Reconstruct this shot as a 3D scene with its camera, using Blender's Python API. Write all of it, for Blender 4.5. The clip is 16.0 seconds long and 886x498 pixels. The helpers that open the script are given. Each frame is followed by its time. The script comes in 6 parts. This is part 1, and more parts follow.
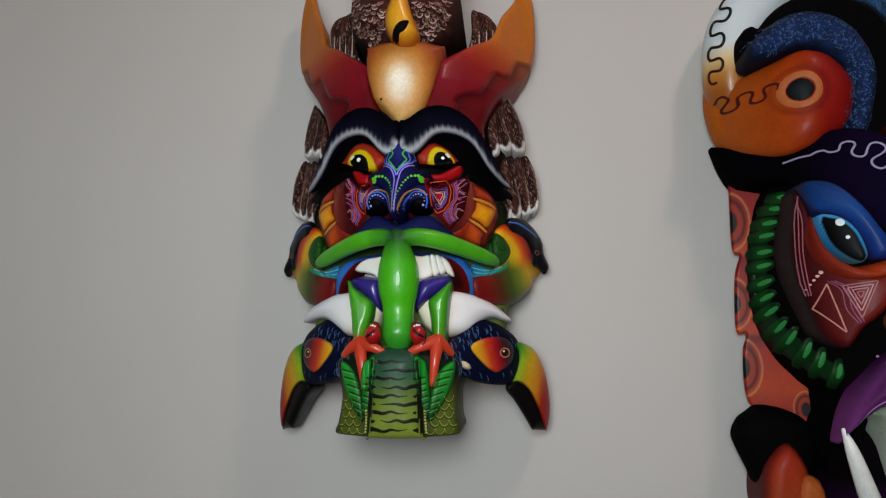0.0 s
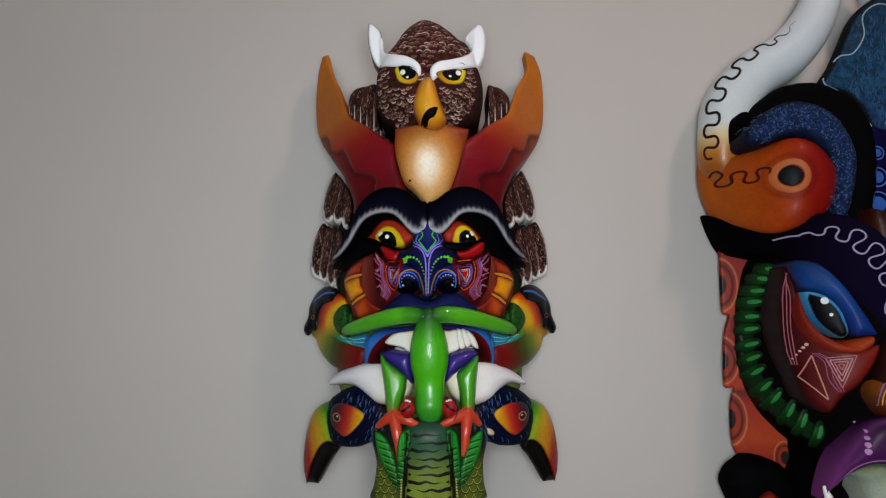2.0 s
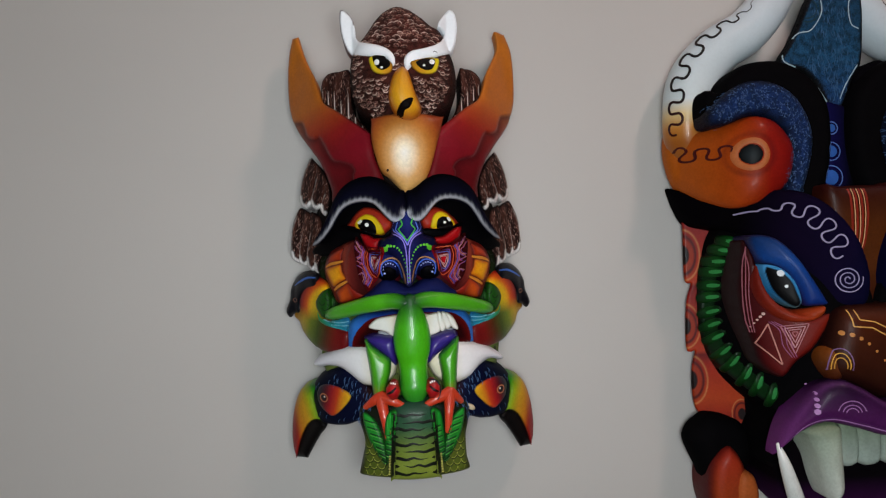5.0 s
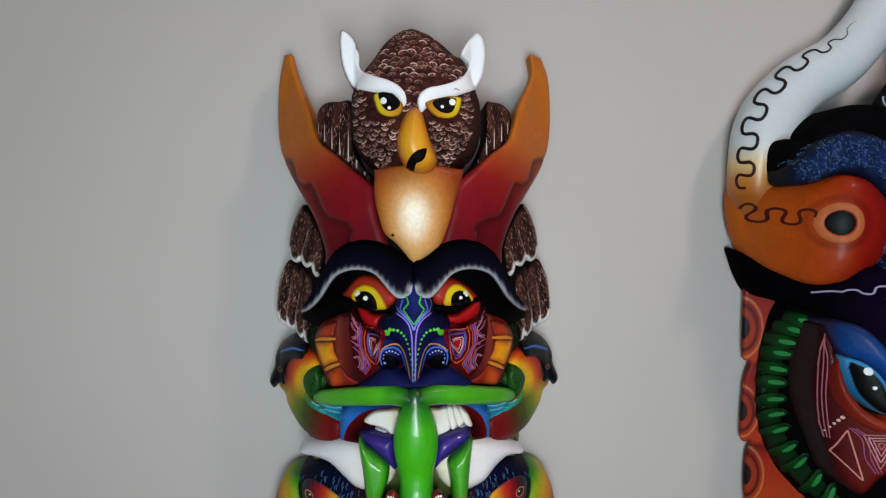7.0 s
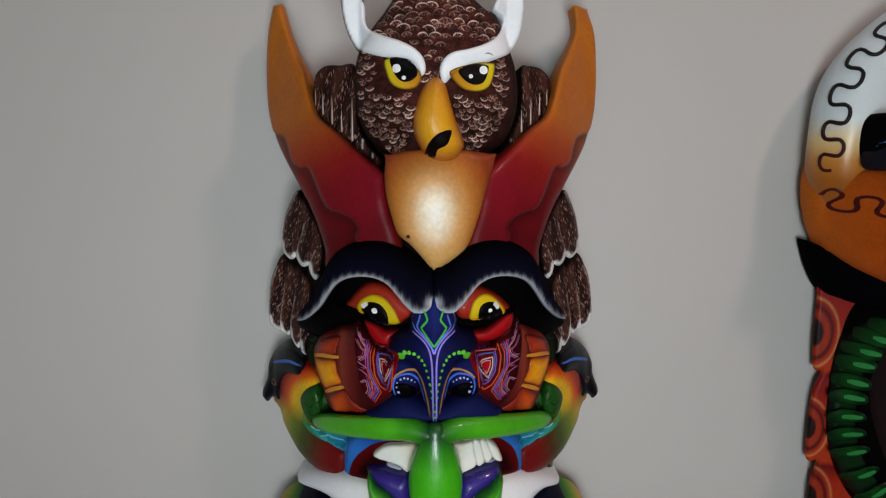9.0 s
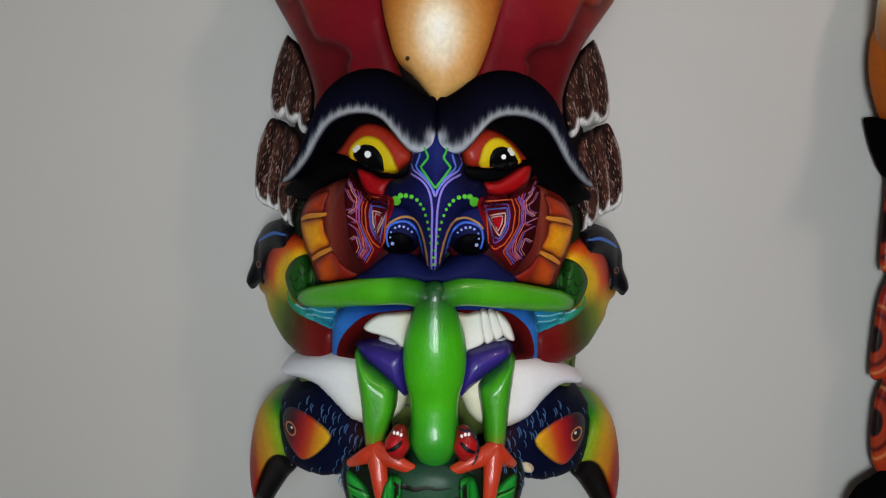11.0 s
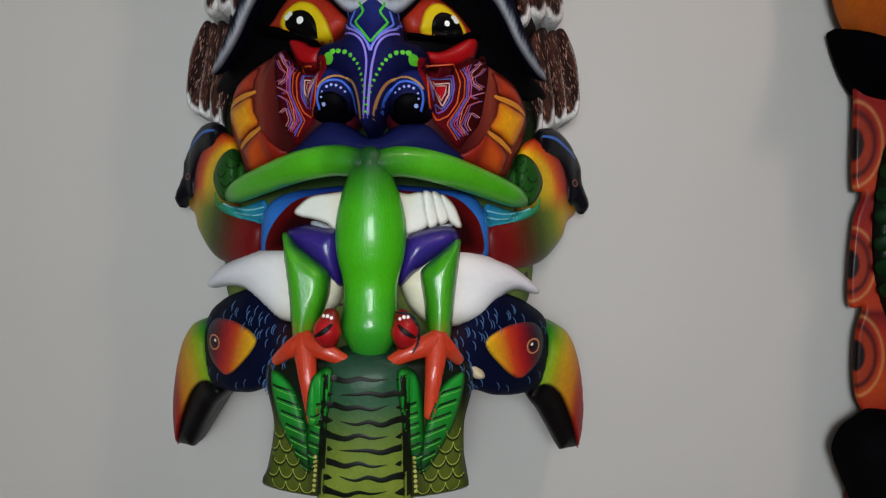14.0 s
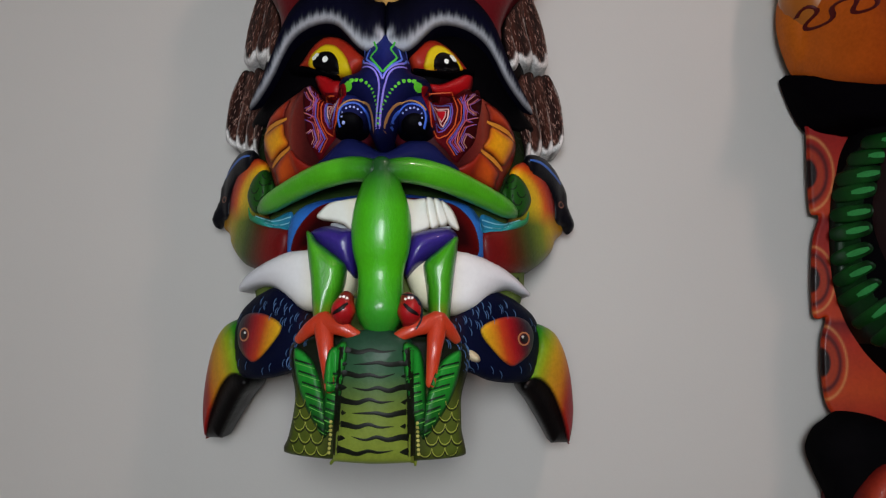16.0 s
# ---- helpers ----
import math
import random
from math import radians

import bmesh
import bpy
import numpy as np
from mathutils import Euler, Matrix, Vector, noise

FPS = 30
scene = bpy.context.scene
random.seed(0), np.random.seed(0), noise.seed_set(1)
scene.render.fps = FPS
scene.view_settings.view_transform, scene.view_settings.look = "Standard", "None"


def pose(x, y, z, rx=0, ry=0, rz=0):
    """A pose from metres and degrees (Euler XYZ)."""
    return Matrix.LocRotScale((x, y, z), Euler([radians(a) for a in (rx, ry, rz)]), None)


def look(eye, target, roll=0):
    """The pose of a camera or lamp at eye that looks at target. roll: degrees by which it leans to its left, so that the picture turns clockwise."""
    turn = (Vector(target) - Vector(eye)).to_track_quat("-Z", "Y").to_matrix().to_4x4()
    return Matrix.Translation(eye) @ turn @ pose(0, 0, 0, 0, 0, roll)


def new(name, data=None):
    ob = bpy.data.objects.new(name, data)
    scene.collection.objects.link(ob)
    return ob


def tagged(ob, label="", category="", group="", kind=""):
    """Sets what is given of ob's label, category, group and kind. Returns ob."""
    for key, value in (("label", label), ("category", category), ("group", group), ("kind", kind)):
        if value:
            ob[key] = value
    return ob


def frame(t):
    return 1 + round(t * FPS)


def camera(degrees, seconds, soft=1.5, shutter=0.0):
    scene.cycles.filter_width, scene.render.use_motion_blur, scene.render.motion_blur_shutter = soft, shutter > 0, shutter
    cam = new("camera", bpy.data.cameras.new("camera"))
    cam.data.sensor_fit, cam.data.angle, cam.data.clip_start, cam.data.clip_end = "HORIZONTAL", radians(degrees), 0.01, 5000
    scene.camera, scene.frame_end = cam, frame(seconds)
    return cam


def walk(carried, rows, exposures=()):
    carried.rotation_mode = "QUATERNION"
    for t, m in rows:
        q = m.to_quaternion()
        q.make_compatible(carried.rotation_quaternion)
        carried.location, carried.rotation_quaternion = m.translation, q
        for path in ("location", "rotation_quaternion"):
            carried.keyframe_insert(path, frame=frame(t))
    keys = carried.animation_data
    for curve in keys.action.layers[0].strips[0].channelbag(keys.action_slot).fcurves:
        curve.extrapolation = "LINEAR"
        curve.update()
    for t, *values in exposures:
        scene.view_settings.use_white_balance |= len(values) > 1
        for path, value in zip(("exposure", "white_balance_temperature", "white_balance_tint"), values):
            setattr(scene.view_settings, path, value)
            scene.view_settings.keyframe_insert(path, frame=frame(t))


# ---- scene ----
cam = camera(62.3, 16.0, soft=1.25)
METRES, EYE, TILT, LEAN, TURN = 1.15, 1.4, 8.39, 0.09, 4.92
ROWS = [
    (0.0, 0.0, 0.0, 0.0, 0.0, -0.0, -0.0),
    (0.5, -0.0478, 0.0036, 0.0457, -1.12, -1.84, 0.35),
    (1.0, -0.0927, -0.0172, 0.0704, -2.93, -3.8, -0.29),
    (1.5, -0.1027, -0.0307, 0.0937, -5.13, -4.6, -0.61),
    (2.0, -0.094, -0.0394, 0.113, -5.03, -2.66, -0.35),
    (2.5, -0.0835, -0.0565, 0.1201, -3.76, -3.85, -0.38),
    (3.0, -0.0839, -0.0674, 0.1316, -4.04, -4.46, -0.42),
    (3.5, -0.0798, -0.0755, 0.1367, -5.13, -4.04, -0.47),
    (6.0, -0.1318, -0.0196, 0.2181, -9.69, -10.72, 0.71),
    (6.5, -0.1057, 0.0261, 0.2432, -9.82, -10.97, -0.34),
    (7.0, -0.0947, 0.103, 0.2595, -6.88, -11.12, -0.93),
    (7.5, -0.1033, 0.1886, 0.2708, -7.02, -13.1, -0.67),
    (8.0, -0.1108, 0.2272, 0.2877, -5.98, -11.46, 0.56),
    (8.5, -0.1022, 0.2335, 0.2899, -6.26, -14.16, -0.25),
    (9.0, -0.0965, 0.2326, 0.2798, -6.61, -15.78, -1.08),
    (9.5, -0.0938, 0.2427, 0.2443, -5.54, -16.82, -1.14),
    (12.0, -0.057, 0.2832, 0.1095, -4.14, -13.5, -1.69),
    (12.5, -0.0516, 0.2808, 0.0923, -4.52, -14.56, -1.83),
    (13.0, -0.0497, 0.2817, 0.0708, -4.55, -16.19, -2.2),
    (13.5, -0.0461, 0.2857, 0.0504, -4.77, -14.68, -2.09),
    (14.0, -0.0466, 0.2926, 0.0279, -6.01, -8.98, -1.87),
    (14.5, -0.0484, 0.2894, 0.0019, -4.63, -7.02, -2.05),
    (15.0, -0.0478, 0.2739, -0.0143, -5.63, -4.27, -1.88),
    (15.5, -0.0459, 0.2315, -0.0209, -4.94, -1.8, -1.66),
    (16.0, -0.0434, 0.216, -0.0254, -4.91, -1.69, -1.7),
]
walk(cam, [(t, pose(0.118, -0.97, EYE, TILT, LEAN, TURN) @ pose(METRES * x, METRES * y, METRES * z, 90 + pitch, roll, yaw)) for t, x, y, z, yaw, pitch, roll in ROWS],
     [(0.0, 0.0, 6350, 10), (2.5, -0.08, 6400, 12), (3.5, -0.06, 6400, 12), (6.0, 0.03, 6350, 10), (7.0, 0.12, 6100, 8), (8.0, -0.06, 6200, 9), (9.0, -0.13, 6250, 9), (9.5, -0.1, 6250, 9), (12.5, 0.0, 6300, 9), (14.0, 0.0, 6300, 10), (16.0, -0.06, 6350, 13)])

from mathutils.bvhtree import BVHTree

# ---- light ----
world = bpy.data.worlds.new("world")
scene.world = world
world.use_nodes = True
wn = world.node_tree.nodes
sky = wn.new("ShaderNodeTexSky")
sky.sky_type, sky.sun_disc, sky.sun_elevation, sky.sun_rotation = "NISHITA", False, radians(40), radians(150)
wn["Background"].inputs[1].default_value = 0.1
world.node_tree.links.new(sky.outputs[0], wn["Background"].inputs[0])


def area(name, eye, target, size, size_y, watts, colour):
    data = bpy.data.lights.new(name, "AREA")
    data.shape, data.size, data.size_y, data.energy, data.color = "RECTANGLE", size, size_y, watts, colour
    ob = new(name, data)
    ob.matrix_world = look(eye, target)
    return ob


# front panel: added fixed fill lamp, replacing a light carried with the camera
area("ceiling_lamp", (1.08, -1.2, 3.2), (0.2, 0, 1.5), 0.16, 0.16, 12, (1.0, 0.72, 0.64))
area("front_fill", (0.06, -1.17, 1.54), (0.03, 0, 1.55), 0.3, 0.3, 7.2, (0.95, 1.0, 1.0))
area("window_daylight", (-1.3, -6.45, 1.6), (-0.6, 0, 1.6), 1.5, 1.3, 45, (0.8, 0.95, 1.0))

# ---- colours and materials ----


def rgb(h):
    c = np.array([int(h[i:i + 2], 16) / 255 for i in (0, 2, 4)])
    return np.where(c <= 0.04045, c / 12.92, ((c + 0.055) / 1.055) ** 2.4)


def ramp(t, *stops):
    """Colours for an array t, from (place, hex) stops."""
    xs = [s[0] for s in stops]
    cs = np.array([rgb(s[1]) for s in stops])
    return np.stack([np.interp(t, xs, cs[:, i]) for i in range(3)], axis=-1)


def plain(h):
    return lambda u, v, e: np.tile(rgb(h), (len(u), 1))


def blend(a, b, k):
    k = np.clip(k, 0, 1)[:, None]
    return a * (1 - k) + b * k


def material(name, rough=0.4, coat=0.0, grain=60.0, vary=0.25, bump=0.15, streak=None, spec=0.2, span=0.3, tone=1.0):
    """Hand-painted wood: the paint's own colour, brushed unevenly, with fine relief."""
    m = bpy.data.materials.new(name)
    m.use_nodes = True
    n, ln = m.node_tree.nodes, m.node_tree.links.new
    b = n["Principled BSDF"]
    at = n.new("ShaderNodeAttribute")
    at.attribute_name = "paint"
    tc = n.new("ShaderNodeTexCoord")
    mp = n.new("ShaderNodeMapping")
    ln(tc.outputs["Object"], mp.inputs["Vector"])
    if streak:
        mp.inputs["Scale"].default_value = streak
    big, fine = n.new("ShaderNodeTexNoise"), n.new("ShaderNodeTexNoise")
    big.inputs["Scale"].default_value, big.inputs["Detail"].default_value = grain, 4
    fine.inputs["Scale"].default_value, fine.inputs["Detail"].default_value = grain * 7, 3
    ln(mp.outputs[0], big.inputs["Vector"])
    ln(mp.outputs[0], fine.inputs["Vector"])
    add = n.new("ShaderNodeMath")
    add.operation = "ADD"
    ln(big.outputs["Fac"], add.inputs[0])
    ln(fine.outputs["Fac"], add.inputs[1])
    rng = n.new("ShaderNodeMapRange")
    rng.inputs["From Min"].default_value, rng.inputs["From Max"].default_value = 1 - span, 1 + span
    rng.inputs["To Min"].default_value, rng.inputs["To Max"].default_value = tone * (1 - vary), tone * (1 + vary)
    ln(add.outputs[0], rng.inputs["Value"])
    mul = n.new("ShaderNodeVectorMath")
    mul.operation = "SCALE"
    ln(at.outputs["Color"], mul.inputs[0])
    ln(rng.outputs[0], mul.inputs["Scale"])
    ln(mul.outputs[0], b.inputs["Base Color"])
    rr = n.new("ShaderNodeMapRange")
    rr.inputs["To Min"].default_value, rr.inputs["To Max"].default_value = max(rough - 0.1, 0.05), rough + 0.14
    ln(big.outputs["Fac"], rr.inputs["Value"])
    ln(rr.outputs[0], b.inputs["Roughness"])
    b.inputs["Coat Weight"].default_value = coat
    b.inputs["Coat Roughness"].default_value = 0.12
    b.inputs["Specular IOR Level"].default_value = spec
    bp = n.new("ShaderNodeBump")
    bp.inputs["Strength"].default_value, bp.inputs["Distance"].default_value = bump, 0.002
    ln(fine.outputs["Fac"], bp.inputs["Height"])
    ln(bp.outputs[0], b.inputs["Normal"])
    return m


WOOD = material("painted_wood", 0.42, 0.05, 45, 0.12, 0.12, spec=0.13)
SATIN = material("satin_paint", 0.5, 0.0, 45, 0.10, 0.12, spec=0.03)
GLOSS = material("glossy_paint", 0.34, 0.4, 60, 0.09, 0.24, (1.5, 1.5, 0.7), spec=0.3)
EYE = material("eye_paint", 0.4, 0.0, 60, 0.04, 0.03, spec=0.08)
DOWN = material("speckled_feather_paint", 0.6, 0.0, 150, 0.7, 0.6, None, 0.08, 0.18)
FUR = material("blue_fur_paint", 0.55, 0.0, 110, 0.6, 0.7, None, 0.1, 0.2)
LINE = material("line_paint", 0.45, 0.0, 90, 0.15, 0.05)
PALE = material("white_enamel", 0.32, 0.12, 40, 0.03, 0.06, spec=0.25)
BRUSHED = material("feather_ground_paint", 0.6, 0.0, 130, 0.3, 0.4, (1.5, 1.5, 0.55), 0.08, 0.2)
# painted wood at 0.75 tone: weaker light put into the second mask's colours
DIMMED = material("dimmed_painted_wood", 0.45, 0.03, 45, 0.14, 0.12, spec=0.1, tone=0.75)
DULL = material("matte_black_paint", 0.7, 0.0, 45, 0.10, 0.12, spec=0.01, tone=0.8)


def house(name, colour, rough=0.6, scale=2.0, vary=0.03, bump=0.06):
    """Rolled wall paint, boards and the like, with broad unevenness and fine stipple."""
    m = bpy.data.materials.new(name)
    m.use_nodes = True
    n, ln = m.node_tree.nodes, m.node_tree.links.new
    b = n["Principled BSDF"]
    tc = n.new("ShaderNodeTexCoord")
    big, fine = n.new("ShaderNodeTexNoise"), n.new("ShaderNodeTexNoise")
    big.inputs["Scale"].default_value, fine.inputs["Scale"].default_value = scale, 420
    big.inputs["Detail"].default_value = 5
    ln(tc.outputs["Object"], big.inputs["Vector"])
    ln(tc.outputs["Object"], fine.inputs["Vector"])
    cr = n.new("ShaderNodeValToRGB")
    c = rgb(colour)
    cr.color_ramp.elements[0].position, cr.color_ramp.elements[1].position = 0.3, 0.7
    cr.color_ramp.elements[0].color = (*(c * (1 - vary)), 1)
    cr.color_ramp.elements[1].color = (*np.minimum(c * (1 + vary), 1), 1)
    ln(big.outputs["Fac"], cr.inputs["Fac"])
    ln(cr.outputs[0], b.inputs["Base Color"])
    b.inputs["Roughness"].default_value = rough
    bp = n.new("ShaderNodeBump")
    bp.inputs["Strength"].default_value, bp.inputs["Distance"].default_value = bump, 0.001
    ln(fine.outputs["Fac"], bp.inputs["Height"])
    ln(bp.outputs[0], b.inputs["Normal"])
    return m


WALL_PAINT = house("wall_paint", "b9b5b1")
CEILING_PAINT = house("ceiling_paint", "e6e4e0")
FLOOR_TILE = house("floor_tile", "9a8672", 0.35, 4, 0.12)

# ---- shape helpers: centimetres, u to the right, v up, d out from the wall ----
FORESTS = {}


def spline(points, closed=True, n=8):
    """A smooth line through control points; a point given twice makes a corner."""
    p = np.array(points, float)
    k = len(p)
    if closed:
        a, b, c, d = np.roll(p, 1, 0), p, np.roll(p, -1, 0), np.roll(p, -2, 0)
    else:
        q = np.vstack([2 * p[0] - p[1], p, 2 * p[-1] - p[-2]])
        a, b, c, d = q[:-3], q[1:-2], q[2:-1], q[3:]
    out = []
    for i in range(len(a)):
        t = np.linspace(0, 1, n, endpoint=False)[:, None]
        out.append(0.5 * (2 * b[i] + (c[i] - a[i]) * t + (2 * a[i] - 5 * b[i] + 4 * c[i] - d[i]) * t ** 2
                          + (3 * b[i] - a[i] - 3 * c[i] + d[i]) * t ** 3))
    out = np.vstack(out)
    return out if closed else np.vstack([out, p[-1:]])


def edge_field(pts, poly):
    """For each point: distance to the outline, nearest place on it, and whether it lies inside."""
    a, b = poly, np.roll(poly, -1, 0)
    best, near, inside = np.full(len(pts), 1e9), np.zeros_like(pts), np.zeros(len(pts), bool)
    for p0, p1 in zip(a, b):
        s = p1 - p0
        l2 = max(s @ s, 1e-12)
        t = np.clip(((pts - p0) @ s) / l2, 0, 1)
        q = p0 + t[:, None] * s
        dd = ((pts - q) ** 2).sum(1)
        m = dd < best
        best[m], near[m] = dd[m], q[m]
        if p0[1] != p1[1]:
            cross = (p0[1] > pts[:, 1]) != (p1[1] > pts[:, 1])
            x = p0[0] + (pts[:, 1] - p0[1]) / (p1[1] - p0[1]) * s[0]
            inside ^= cross & (pts[:, 0] < x)
    return np.sqrt(best), near, inside


def as_field(f, side=1):
    if isinstance(f, Surface):
        return lambda u, v: f(u * side, v)
    return f if callable(f) else (lambda u, v: np.full(len(u), float(f)))


def part(name, verts, faces, cols, mat, parent, label="", smooth=True, carved=True):
    """Links one mesh as a part of parent. verts in centimetres (u, v, d)."""
    me = bpy.data.meshes.new(name)
    w = np.asarray(verts, float)
    me.from_pydata(np.stack([w[:, 0], -w[:, 2], w[:, 1]], 1).dot(0.01).tolist(), [], [list(map(int, f)) for f in faces])
    at = me.attributes.new("paint", "FLOAT_COLOR", "POINT")
    c4 = np.ones((len(w), 4), np.float32)
    c4[:, :3] = np.clip(cols, 0, 1)
    at.data.foreach_set("color", c4.ravel())
    me.materials.append(mat)
    if smooth:
        me.polygons.foreach_set("use_smooth", [True] * len(me.polygons))
    me.update()
    ob = new(name, me)
    ob.parent = parent
    if label:
        tagged(ob, label)
    top = parent
    while top.parent:
        top = top.parent
    if carved:
        tree(top).add(w, faces)
    return ob


class Forest:
    """The carved parts of one thing, each with its own search tree, met from the front."""

    def __init__(self):
        self.boxes, self.trees = np.zeros((0, 4)), []

    def add(self, verts, faces):
        lo, hi = verts[:, :2].min(0), verts[:, :2].max(0)
        self.boxes = np.vstack([self.boxes, [[*lo, *hi]]])
        self.trees.append(BVHTree.FromPolygons(verts.tolist(), [list(map(int, f)) for f in faces]))

    def ray_cast(self, start, way):
        b, x, y, best = self.boxes, start.x, start.y, (None, None, None, None)
        for i in np.nonzero((b[:, 0] <= x) & (b[:, 2] >= x) & (b[:, 1] <= y) & (b[:, 3] >= y))[0]:
            hit = self.trees[i].ray_cast(start, way)
            if hit[0] is not None and (best[0] is None or hit[0].z > best[0].z):
                best = hit
        return best


def tree(thing):
    return FORESTS.setdefault(thing.name, Forest())


class Surface:
    """The carved surface built so far, seen from the front, as a depth field."""

    def __init__(self, thing, off=0.0, least=None):
        self.tree, self.off, self.least = tree(thing), off, least

    def __call__(self, u, v):
        out = np.full(len(u), np.nan)
        for i, (a, b) in enumerate(zip(u, v)):
            hit = self.tree.ray_cast(Vector((a, b, 60)), Vector((0, 0, -1)))
            if hit[0] is not None:
                out[i] = hit[0].z
        out[np.isnan(out)] = np.nanmin(out) if not np.isnan(out).all() else 3.0
        out = out + self.off
        return out if self.least is None else np.maximum(out, self.least(np.abs(u), v))


def on(thing, off=0.0):
    return Surface(thing, off)


def relief(name, outline, front, back, paint, mat, parent, side=1, res=0.25, bulge=0.6, r=1.0, label="", n=8, carve=None):
    """A carved piece with the given outline: its front swells from the edge, its flank runs back."""
    poly = spline(outline, True, n)
    lo, hi = poly.min(0) - res, poly.max(0) + res
    xs, ys = np.arange(lo[0], hi[0] + res, res), np.arange(lo[1], hi[1] + res, res)
    gx, gy = np.meshgrid(xs, ys, indexing="ij")
    pts = np.stack([gx.ravel(), gy.ravel()], 1)
    nx, ny = len(xs), len(ys)
    cen = np.stack([(gx[:-1, :-1] + res / 2).ravel(), (gy[:-1, :-1] + res / 2).ravel()], 1)
    keep = edge_field(cen, poly)[2].reshape(nx - 1, ny - 1)
    dist, near, ins = edge_field(pts, poly)
    count = np.zeros((nx, ny), int)
    for i, j in ((0, 0), (0, 1), (1, 0), (1, 1)):
        count[i:nx - 1 + i, j:ny - 1 + j] += keep
    count = count.ravel()
    rim = (count > 0) & (count < 4)
    pts[rim] = near[rim]
    dist[rim] = 0
    used = np.where(count > 0)[0]
    index = -np.ones(nx * ny, int)
    index[used] = np.arange(len(used))
    u, v, e = pts[used, 0], pts[used, 1], dist[used]
    x = np.clip(e / r, 0, 1)
    d = as_field(front, side)(u, v) + bulge * np.sqrt(1 - (1 - x) ** 2)
    if carve:
        d = d + carve(u, v, e)
    cols = paint(u, v, e)
    ii, jj = np.where(keep)
    idx = lambda i, j: index[i * ny + j]
    faces = np.stack([idx(ii, jj), idx(ii + 1, jj), idx(ii + 1, jj + 1), idx(ii, jj + 1)], 1)
    ed = np.vstack([faces[:, [0, 1]], faces[:, [1, 2]], faces[:, [2, 3]], faces[:, [3, 0]]])
    key = {}
    for a, b in ed:
        key[(a, b)] = key.get((a, b), 0) + 1
    border = [(a, b) for a, b in key if (b, a) not in key]
    bv = sorted({a for a, b in border} | {b for a, b in border})
    pos = {a: len(used) + k for k, a in enumerate(bv)}
    bd = np.minimum(as_field(back, side)(u[bv], v[bv]), d[bv])
    verts = np.vstack([np.stack([u, v, d], 1), np.stack([u[bv], v[bv], bd], 1)])
    cols = np.vstack([cols, cols[bv]])
    faces = [list(f) for f in faces] + [[b, a, pos[a], pos[b]] for a, b in border]
    if side < 0:
        verts[:, 0] *= -1
        faces = [f[::-1] for f in faces]
    return part(name, verts, faces, cols, mat, parent, label)


def tube(name, path, radii, paint, mat, parent, side=1, seg=18, n=8, flat=1.0, label=""):
    """A rounded limb along a smooth path of (u, v, d) with its own thickness at each point."""
    p = spline(path, False, n)
    s = np.linspace(0, 1, len(p))
    rad = np.interp(s, np.linspace(0, 1, (len(radii) - 1) * n + 1), spline(np.array(radii, float)[:, None], False, n)[:, 0])
    d0, d1 = p[0] - p[1], p[-1] - p[-2]
    d0, d1 = d0 / np.linalg.norm(d0), d1 / np.linalg.norm(d1)
    caps = (0.5, 0.8, 0.95, 0.999)
    p = np.vstack([[p[0] + d0 * rad[0] * c for c in caps[::-1]], p, [p[-1] + d1 * rad[-1] * c for c in caps]])
    k0 = [math.sqrt(1 - c * c) for c in caps]
    rad = np.concatenate([[rad[0] * k for k in k0[::-1]], rad, [rad[-1] * k for k in k0]])
    s = np.concatenate([[0] * 4, s, [1] * 4])
    verts, cols = [], []
    for i in range(len(p)):
        t = p[min(i + 1, len(p) - 1)] - p[max(i - 1, 0)]
        t = t / np.linalg.norm(t)
        a = np.cross(t, (0, 0, 1.0))
        a = a / max(np.linalg.norm(a), 1e-6)
        b = np.cross(a, t)
        for j in range(seg):
            w = 2 * math.pi * j / seg
            verts.append(p[i] + rad[i] * (math.cos(w) * a + flat * math.sin(w) * b))
    verts = np.array(verts)
    cols = paint(np.repeat(s, seg), verts[:, 0], verts[:, 1])
    faces = [[i * seg + j, i * seg + (j + 1) % seg, (i + 1) * seg + (j + 1) % seg, (i + 1) * seg + j]
             for i in range(len(p) - 1) for j in range(seg)]
    faces += [list(range(seg))[::-1], [(len(p) - 1) * seg + j for j in range(seg)]]
    if side < 0:
        verts[:, 0] *= -1
        faces = [f[::-1] for f in faces]
    return part(name, verts, faces, cols, mat, parent, label)


def to_line(u, v, path):
    """Distance from a smooth open line, and whether a point lies above it."""
    p = spline(path, False, 10)
    best, above = np.full(len(u), 1e9), np.zeros(len(u), bool)
    for a, b in p:
        q = (u - a) ** 2 + (v - b) ** 2
        m = q < best
        best[m], above[m] = q[m], v[m] > b
    return np.sqrt(best), above


def flat(h, u):
    return np.tile(rgb(h), (len(u), 1))


def along(*stops):
    return lambda s, u, v: ramp(s, *stops)


